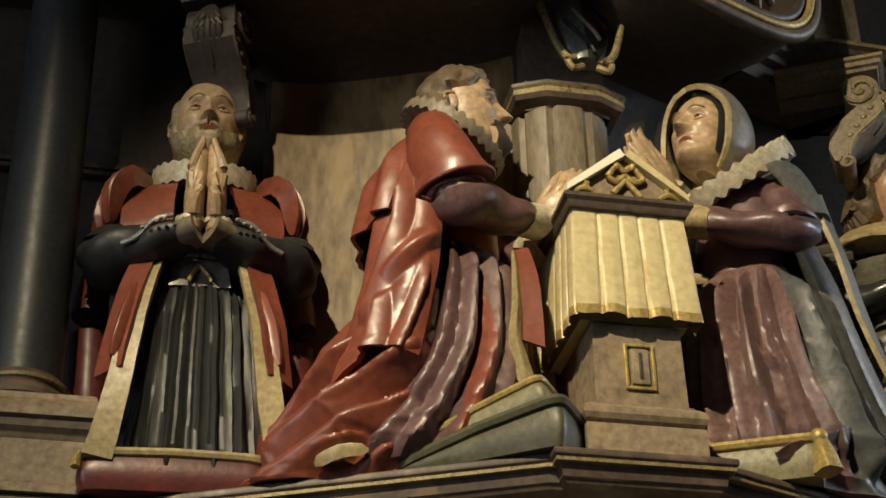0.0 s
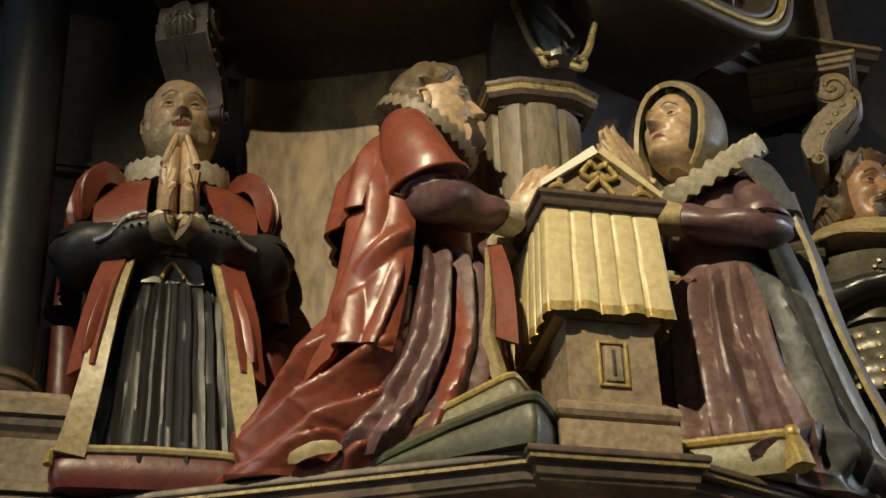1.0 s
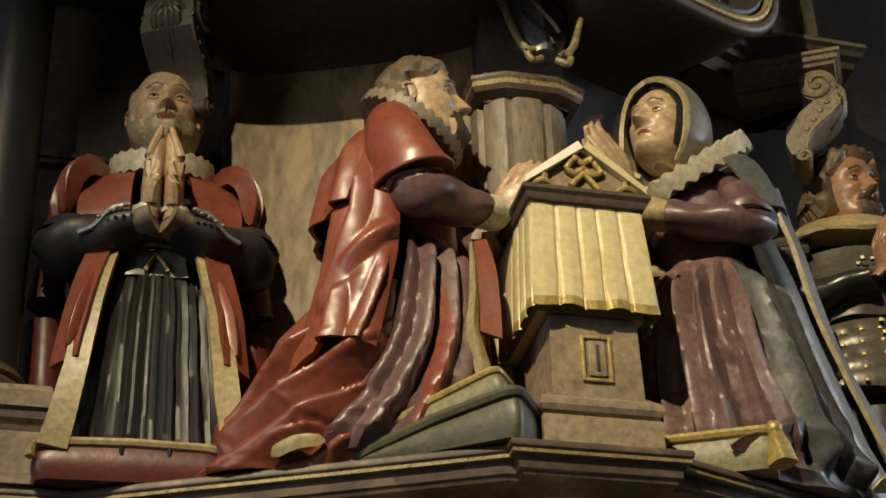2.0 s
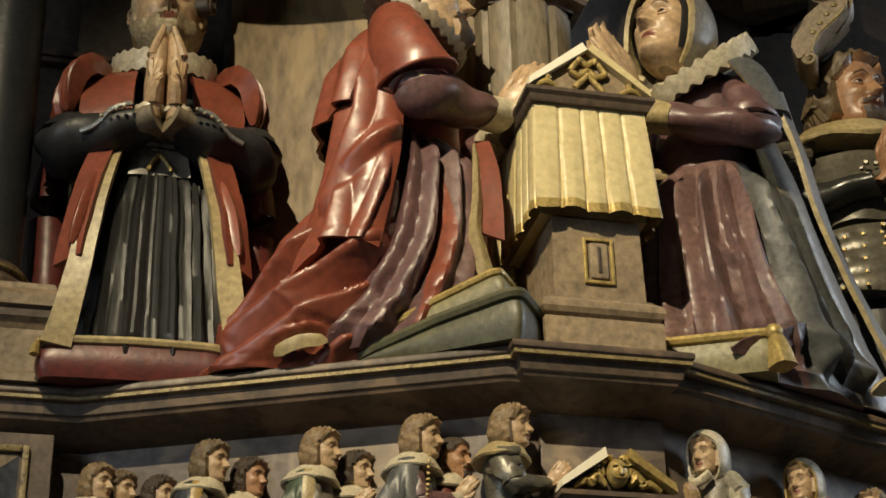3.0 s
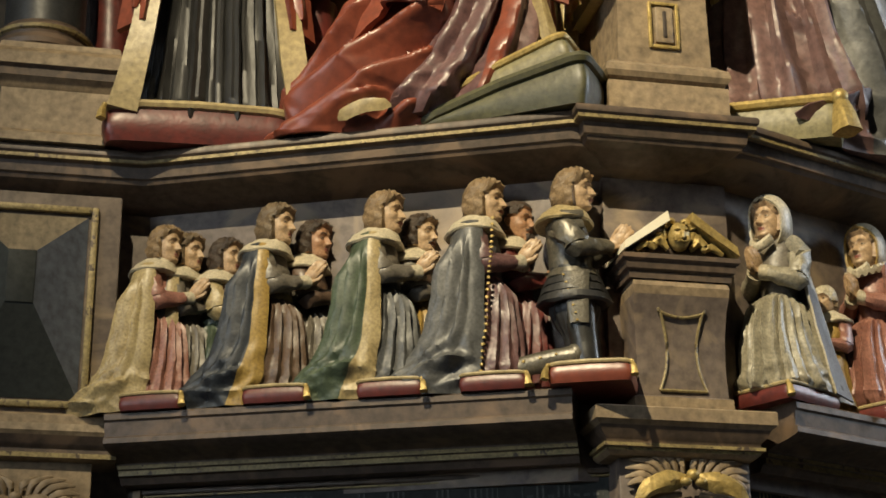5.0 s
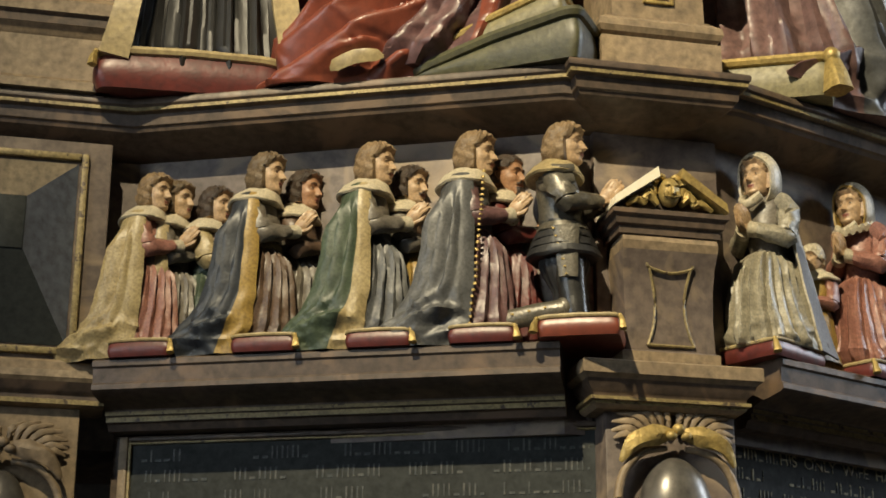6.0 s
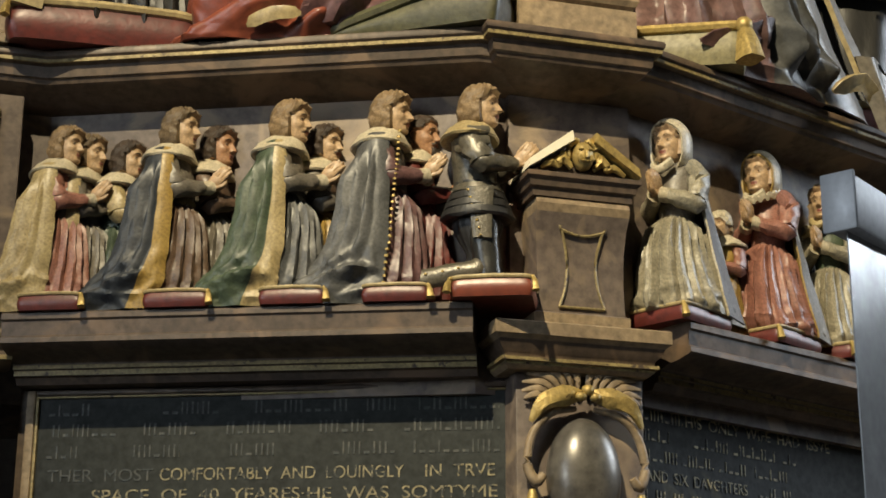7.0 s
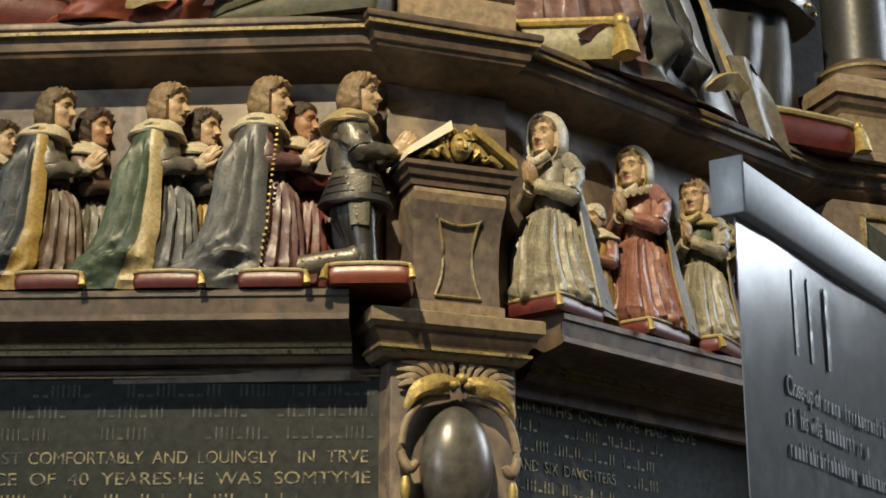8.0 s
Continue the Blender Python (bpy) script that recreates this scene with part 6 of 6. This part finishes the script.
for s in (-1, 1):
    b = Build()
    v = [(s * 0.140, 0.340), (s * 0.136, 0.360), (s * 0.030, 0.434), (s * 0.026, 0.412)]
    v = v if s < 0 else v[::-1]
    b.grid([[(x, y, z) for x, z in v] for y in (-0.036, 0.10)], "bright" if s < 0 else "gold")
    part("raking_cornice", b, gable, "bright gilded sloping edge" if s < 0 else "gilt sloping edge", 20, False)
b = Build()
b.ball((0, -0.020, 0.380), (0.026, 0.024, 0.033), "gold", 20)
b.ball((0, -0.043, 0.377), (0.006, 0.009, 0.011), "gold", 8)
for s in (-1, 1):
    b.ball((s * 0.011, -0.040, 0.390), (0.008, 0.006, 0.0035), "gold", 8)
    b.ball((s * 0.013, -0.037, 0.371), (0.009, 0.007, 0.009), "gold", 8)
    b.ball((s * 0.006, -0.040, 0.3635), (0.008, 0.005, 0.003), "gold", 8)
part("mask", b, gable, "gilt carved face mask")
for s in (-1, 1):
    b = Build()
    for q, r in (([(0.024, 0.408), (0.036, 0.400), (0.032, 0.375)], 0.009), ([(0.008, 0.414), (0.020, 0.416), (0.032, 0.404)], 0.009), ([(0.028, 0.352), (0.048, 0.372), (0.062, 0.362), (0.056, 0.352)], 0.010), ([(0.060, 0.352), (0.078, 0.362), (0.106, 0.346)], 0.009), ([(0.034, 0.362), (0.046, 0.384), (0.056, 0.376)], 0.008)):
        b.tube([(s * x, -0.018, z) for x, z in q], [r * 0.6] + [r] * (len(q) - 2) + [r * 0.5], "gold", 8, steps=3, ripple=lambda u, th: 0.2 * math.sin(12 * u + 3 * th))
    part("foliage", b, gable, "gilt carved curls and leaves")

# ---------------------------------------------------------------- small kneeling sons and daughters
BOY = 0.360
SONS = [  # along the wing, behind the edge, height factor, look
    (0.905, 0.075, 0.955, dict(robe="rose", coat="rose", cloak="cream", lining="cream", hair="tawny", seed=1.1, collar="white", long_hair=0.2), "small kneeling boy statue in cream cloak and rose tunic"),
    (0.845, 0.120, 0.955, dict(robe="grey", coat="grey", cloak="grey", lining="cream", hair="hair", seed=2.1, long_hair=0.2), "small kneeling boy statue in grey-brown cloak"),
    (0.765, 0.150, 0.94, dict(robe="green", coat="green", sleeve="cream", belt="green", hair="dark_hair", seed=3.1, long_hair=0.2), "small kneeling boy statue in green tunic"),
    (0.650, 0.075, 1.03, dict(robe="brown", coat="grey", cloak="navy", lining="ochre", hair="hair", seed=4.4, long_hair=0.3, belt="gilt_line"), "small kneeling youth statue in dark blue cloak lined ochre"),
    # This face's ruddy skin stands in for the front youth's shadow on it.
    (0.560, 0.150, 1.00, dict(robe="grey", coat="brown", hair="dark_hair", seed=5.5, long_hair=0.2, skin="ruddy"), "small kneeling youth statue in grey-brown coat"),
    (0.405, 0.075, 1.05, dict(robe="bluegrey", coat="grey", cloak="green", lining="cream", hair="tawny", seed=6.6, long_hair=0.3, moustache="tawny"), "small kneeling man statue in green cloak lined cream"),
    (0.320, 0.150, 0.99, dict(robe="ochre", coat="brown", sleeve="grey", hair="dark_hair", seed=7.7, long_hair=0.1, moustache="dark_hair", belt="gilt_line"), "small kneeling man statue in ochre and brown"),
    (0.185, 0.075, 1.075, dict(robe="plum", coat="bluegrey", sleeve="plum", cloak="bluegrey", lining="bluegrey", edge="gold", hair="tawny", seed=8.8, long_hair=0.3, moustache="tawny", strip=2), "small kneeling man statue in grey cloak with gilt braid"),
    (0.105, 0.150, 1.02, dict(robe="maroon", coat="maroon", hair="dark_hair", seed=9.9, moustache="dark_hair", beard="dark_hair", skin="ruddy"), "small kneeling bearded man statue in maroon"),
]


def boy_extra(b, g):
    if g["edge"]:
        for j in range(26):
            u = j / 25
            for s in (-1, 1):
                b.ball((0.075 - 0.02 * u - 0.05 * u * u, s * (0.215 + 0.075 * math.sin(min(1, u * 2) * 1.57)), 0.98 - 0.93 * u), 0.013, "gold", 6)


SON_ROBE = [([(a, 0.60), (a + 2, 0.36), (a + 5, 0.04)], 0.016, 0.050, 0.046, l) for a, l in ((8, 0.2), (26, -0.3), (42, 0.4), (58, -0.3), (75, 0.3), (95, 0.3), (120, -0.3))]
SON_FOLDS = [([(a, 0.84), (a + 2, 0.55), (a + 6, 0.25), (a + 12, 0.03)], 0.02, 0.060, h, l) for a, h, l in ((96, 0.036, 0.3), (112, 0.070, 0.4), (130, 0.066, -0.3), (150, 0.076, 0.3), (172, 0.05, 0))]
SON_FOLDS += [([(82, 0.14), (110, 0.10), (140, 0.02)], 0.05, 0.07, 0.075, 0.4), ([(100, 0.24), (130, 0.15), (160, 0.02)], 0.04, 0.07, 0.070, 0.4)]
SON_CLOAK = [(1.0, -0.05, 0, 0.085, 0.15), (0.94, -0.05, 0, 0.128, 0.275), (0.76, -0.05, 0, 0.150, 0.325), (0.48, -0.06, 0, 0.172, 0.335), (0.24, -0.09, 0, 0.215, 0.335), (0.10, -0.15, 0, 0.280, 0.325), (0.0, -0.20, 0, 0.335, 0.305), (-0.06, -0.22, 0, 0.355, 0.295)]
for a, off, k, spec, label in SONS:
    sc = BOY * k
    lift = 0.055 if off < 0.1 else 0.045
    statue("kneeling_son_statue", label, "statue", on_wing(-1, a + (0.022 if off < 0.1 else 0.045), off, SHELF_Z + lift * 0.42) @ Matrix.Scale(sc, 4), dict(spec, elbow=(0.02, 0.23, 0.68), wrist=(0.19, 0.05, 0.73), tip=(0.305, 0.012, 0.885), th0=58, amp=0.06, strip=spec.get("strip", 8), cloak_secs=SON_CLOAK, creases=SON_ROBE, cloak_creases=SON_FOLDS, cloak_crumple=(0.045, 0.30, 5.0), robe_crumple=(0.02, 0.2, 6.0), band=8 if spec.get("strip") else 30, hairline=0.70, head_turn=(0, 2, -20 + 5 * math.sin(spec["seed"] * 3))), "kneeling children", boy_extra)
for a, off, w in ((0.910, 0.070, 0.135), (0.640, 0.070, 0.135), (0.395, 0.070, 0.135), (0.180, 0.070, 0.135)):
    cushion(on_wing(-1, a, off + 0.0, SHELF_Z), w, 0.160, 0.034, "maroon", "cream", "small dark red cushion with pale piping", "small_cushion", ((1, -1),), "small cushions", tassel_k=0.42)


def armour_extra(b, g):
    for j in range(4):
        z, r = 0.60 - 0.05 * j, 0.135 + 0.02 * j
        skin_loft(b, [(z, -0.01, 0, r, r * 1.25), (z - 0.04, -0.01, 0, r + 0.015, r * 1.25 + 0.016), (z - 0.055, -0.01, 0, r, r * 1.25)], "jet" if j else "armour", 28, sub=1)
    for s in (-1, 1):
        b.grid([[(0.02 + 0.10 * u + 0.075 * math.cos(t) * (1 - 0.3 * v), s * (0.21 + 0.012 * math.sin(t)), 0.56 - 0.30 * v + 0.0 * t) for t in [2 * math.pi * q / 12 for q in range(12)]] for u, v in ((0, 0), (0.05, 0.5), (0.12, 1.0))], "armour")
        for j in range(7):
            b.ball((-0.05 + 0.012 * j, s * 0.225, 0.54 - 0.045 * j), 0.009, "gold", 6)
        for j in range(3):
            b.tube([(-0.11, s * 0.13, 0.96 - 0.05 * j), (-0.03, s * 0.25, 0.93 - 0.06 * j), (0.06, s * 0.20, 0.94 - 0.06 * j)], 0.030, "armour", 8)
    # kneeling thigh upright, shin laid back along the shelf
    b.tube([(0.02, -0.11, 0.42), (0.04, -0.12, 0.22), (0.06, -0.12, 0.05)], [0.09, 0.075, 0.07], "steel", 12)
    b.tube([(0.02, 0.11, 0.42), (0.04, 0.12, 0.22), (0.06, 0.12, 0.05)], [0.09, 0.075, 0.07], "steel", 12)
    for s in (-1, 1):
        b.ball((0.0, s * 0.15, 0.10), (0.060, 0.05, 0.060), "armour", 14)
        b.tube([(0.0, s * 0.15, 0.09), (-0.20, s * 0.15, 0.06), (-0.36, s * 0.15, 0.02), (-0.43, s * 0.15, -0.06)], [0.06, 0.062, 0.050, 0.055], "armour", 12)
        for j in range(3):
            b.ball((-0.10 - 0.09 * j, s * 0.21, 0.09 - 0.015 * j), 0.010, "gold", 6)


statue("kneeling_knight_statue", "small kneeling knight statue in dark armour", "statue", on_wing(-1, 0.015, 0.085, SHELF_Z + 0.044) @ Matrix.Scale(0.380, 4), dict(head_turn=(0, 0, -16),
    robe="jet", coat="armour", sleeve="armour", cuff=None, hair="tawny", seed=3.3, long_hair=0.45, collar="cream", moustache="tawny", elbow=(0.03, 0.23, 0.72), wrist=(0.20, 0.05, 0.76), tip=(0.315, 0.012, 0.90), th0=66,
    skirt=[(0.62, -0.02, 0, 0.115, 0.150), (0.50, -0.01, 0, 0.13, 0.165), (0.36, -0.01, 0, 0.14, 0.17), (0.20, 0.0, 0, 0.07, 0.10), (0.02, 0.02, 0, 0.07, 0.10)]), "kneeling children", armour_extra)
cushion(on_wing(-1, -0.02, 0.065, SHELF_Z), 0.165, 0.19, 0.040, "red", "cream", "small red cushion with pale edge under the little knight", "small_cushion", ((-1, -1), (1, -1)), "small cushions", tassel_k=0.4)

TURNED = pose(0, 0, 0, 0, 0, 180)


def girl_extra(b, g):
    if g.get("big_ruff"):
        ruff(b, (0.02, 0, 0.985), 0.06, 0.170, "white", 22, 18, 0.04)
    for s in (-1, 1):
        b.tube([(0.02, s * 0.19, 0.98), (-0.03, s * 0.26, 0.88), (0.03, s * 0.27, 0.74)], [0.04, 0.07, 0.05], g["sleeve"] or g["coat"], 10, ripple=lambda u, th: 0.15 * math.sin(5 * th + 10 * u))
        if g.get("back"):
            panel(b, [[(-0.06, s * 0.215, 0.92), (-0.14, s * 0.15, 0.92)], [(-0.05, s * 0.265, 0.66), (-0.17, s * 0.21, 0.66)], [(-0.09, s * 0.30, 0.36), (-0.24, s * 0.26, 0.36)], [(-0.15, s * 0.36, 0.03), (-0.36, s * 0.31, 0.02)]][::-s], g["back"], 0.016, g["lining"])
    b.tube([(0.10, -0.10, 0.99), (0.135, 0.0, 0.94), (0.10, 0.10, 0.99)], 0.03, g["collar"], 8)


GIRL_FOLDS = [([(a, 0.61), (a + 2 * (-1) ** k, 0.40), (a + 1, 0.07)], 0.014, 0.056, 0.062, 0.35 * (-1) ** k) for k, a in enumerate((4, 20, 36, 50, 66, 82, 98, 116, 136, 160))]
GIRLS = [
    (0.115, 0.085, 1.06, 8, dict(robe="dove", coat="grey", sleeve="dove", veil="white", hood="white", kind="none", collar="white", hair="tawny", long_hair=0.12, seed=1.7, back="bluegrey", lining="white"), "small kneeling girl statue in ivory dress and veil"),
    (0.420, 0.085, 1.05, 8, dict(robe="rose", coat="rose", sleeve="rose", veil="white", hood="white", kind="none", collar="white", hair="tawny", long_hair=0.05, seed=2.9, big_ruff=True, lining="ochre", back="grey"), "small kneeling girl statue in rose dress, ruff and veil"),
    (0.650, 0.085, 1.00, 16, dict(robe="dove", coat="green", sleeve="dove", kind="collar", collar="cream", hair="tawny", long_hair=0.35, seed=3.6, back="bluegrey"), "small kneeling girl statue in ivory skirt and dark bodice"),
    (0.850, 0.085, 1.0, 25, dict(robe="rose", coat="grey", sleeve="white", kind="collar", collar="cream", hair="tawny", long_hair=0.35, seed=4.2), "small kneeling girl statue partly behind the banner"),
]
for a, off, k, turn, spec, label in GIRLS:
    statue("kneeling_daughter_statue", label, "statue", on_wing(1, a, off, SHELF_Z + 0.022, turn) @ TURNED @ Matrix.Scale(BOY * k, 4), dict(spec, female=True, cuff="white", creases=GIRL_FOLDS, robe_crumple=(0.050, 0.22, 5.5), robe_colour=lambda a, z: spec["robe"] if a < 112 or "back" not in spec else spec["back"], elbow=(0.02, 0.25, 0.70), wrist=(0.155, 0.05, 0.76), tip=(0.225, 0.012, 0.92), amp=0.10,
           skirt=[(0.62, -0.02, 0, 0.105, 0.120), (0.50, 0.0, 0, 0.165, 0.185), (0.30, 0.0, 0, 0.22, 0.24), (0.14, -0.03, 0, 0.265, 0.28), (0.03, -0.08, 0, 0.33, 0.31)]), "kneeling children", girl_extra)
    cushion(on_wing(1, a - 0.005, off - 0.0, SHELF_Z, turn), 0.18, 0.16, 0.036, "maroon", "cream", "small dark red cushion with gilt corner", "small_cushion", ((-1, -1),), "small cushions", tassel_k=0.45)
statue("kneeling_infant_statue", "tiny kneeling child statue in cap and orange robe", "statue", on_wing(1, 0.285, 0.100, SHELF_Z, 12) @ TURNED @ Matrix.Scale(0.262, 4), dict(
    robe="ochre", coat="ochre", sleeve="rose", kind="collar", collar="white", hair="white", seed=2.2, female=True, hairline=0.3), "kneeling children")

# ---------------------------------------------------------------- pull-up banner beside the camera
P0, P1 = Vector((0.694, 1.150)), Vector((1.000, 1.370))
ang = math.degrees(math.atan2(P1.y - P0.y, P1.x - P0.x))
N = tagged(empty("pull_up_banner", pose(P0.x, P0.y, 0.0, 0, 0, ang)), "glossy grey printed pull-up banner with aluminium rail", "banner")
W = 0.80
b = Build()
b.box((0.0, -0.012, 2.040), (W, 0.014, 2.086), "rail", 0.004)
part("top_rail", b, N, "brushed aluminium clamp rail")
b = Build()
b.box((-0.004, -0.014, 2.038), (0.0, 0.016, 2.088), "rail", 0.002)
part("end_cap", b, N)
b = Build()
rows = []
for k in range(25):
    z = 0.10 + (2.042 - 0.10) * k / 24
    rows.append([(0.006 + (W - 0.012) * j / 24, -0.002 + 0.0010 * math.sin(j * 0.9 + k * 0.35) * (k / 24) ** 2, z) for j in range(25)])
back = [[(x, y + 0.0012, z) for x, y, z in r] for r in rows]
b.grid([r + q[::-1] for r, q in zip(rows, back)], "print")
sheet = part("sheet", b, N, "glossy grey printed sheet")
b = Build()
b.box((-0.02, -0.10, 0.0), (W + 0.02, 0.10, 0.10), "rail", 0.02)
part("base", b, N)
b = Build()
b.tube([(W / 2, 0.03, 0.09), (W / 2, 0.03, 1.0), (W / 2, 0.03, 2.05)], 0.010, "rail", 10)
part("pole", b, N)


def on_sheet(x, z):
    return pose(x, -0.0034, z, 90, 0, 0)


words("caption", "Close-up of", 0.0175, "printed", sheet, on_sheet(0.088, 1.906), 0.075)
words("caption", "his wife", 0.0175, "printed", sheet, on_sheet(0.113, 1.880), 0.048)
for x0, x1, z in ((0.172, 0.212, 1.906), (0.222, 0.33, 1.906), (0.088, 0.106, 1.880), (0.170, 0.245, 1.880), (0.255, 0.262, 1.880), (0.272, 0.282, 1.880), (0.088, 0.245, 1.853), (0.255, 0.34, 1.853)):
    rnd = random.Random(int(x0 * 1e4 + z * 1e3))
    b = Build()
    x = x0
    while x < x1 - 0.003:
        tall = rnd.choice((0.0105, 0.0105, 0.0105, 0.0155))
        b.box((x, -0.0042, z), (x + 0.0022, -0.0030, z + tall), "printed")
        b.box((x + 0.0022, -0.0042, z + rnd.choice((0.0, 0.0085))), (x + 0.0050, -0.0030, z + 0.0105), "printed")
        x += 0.0082
    part("caption_bar", b, sheet, smooth=False)
for x0, x1 in ((0.115, 0.122), (0.150, 0.156), (0.190, 0.198)):
    b = Build()
    b.box((x0, -0.0038, 1.945), (x1, -0.0028, 2.02), "silver")
    part("printed_column", b, sheet, smooth=False)
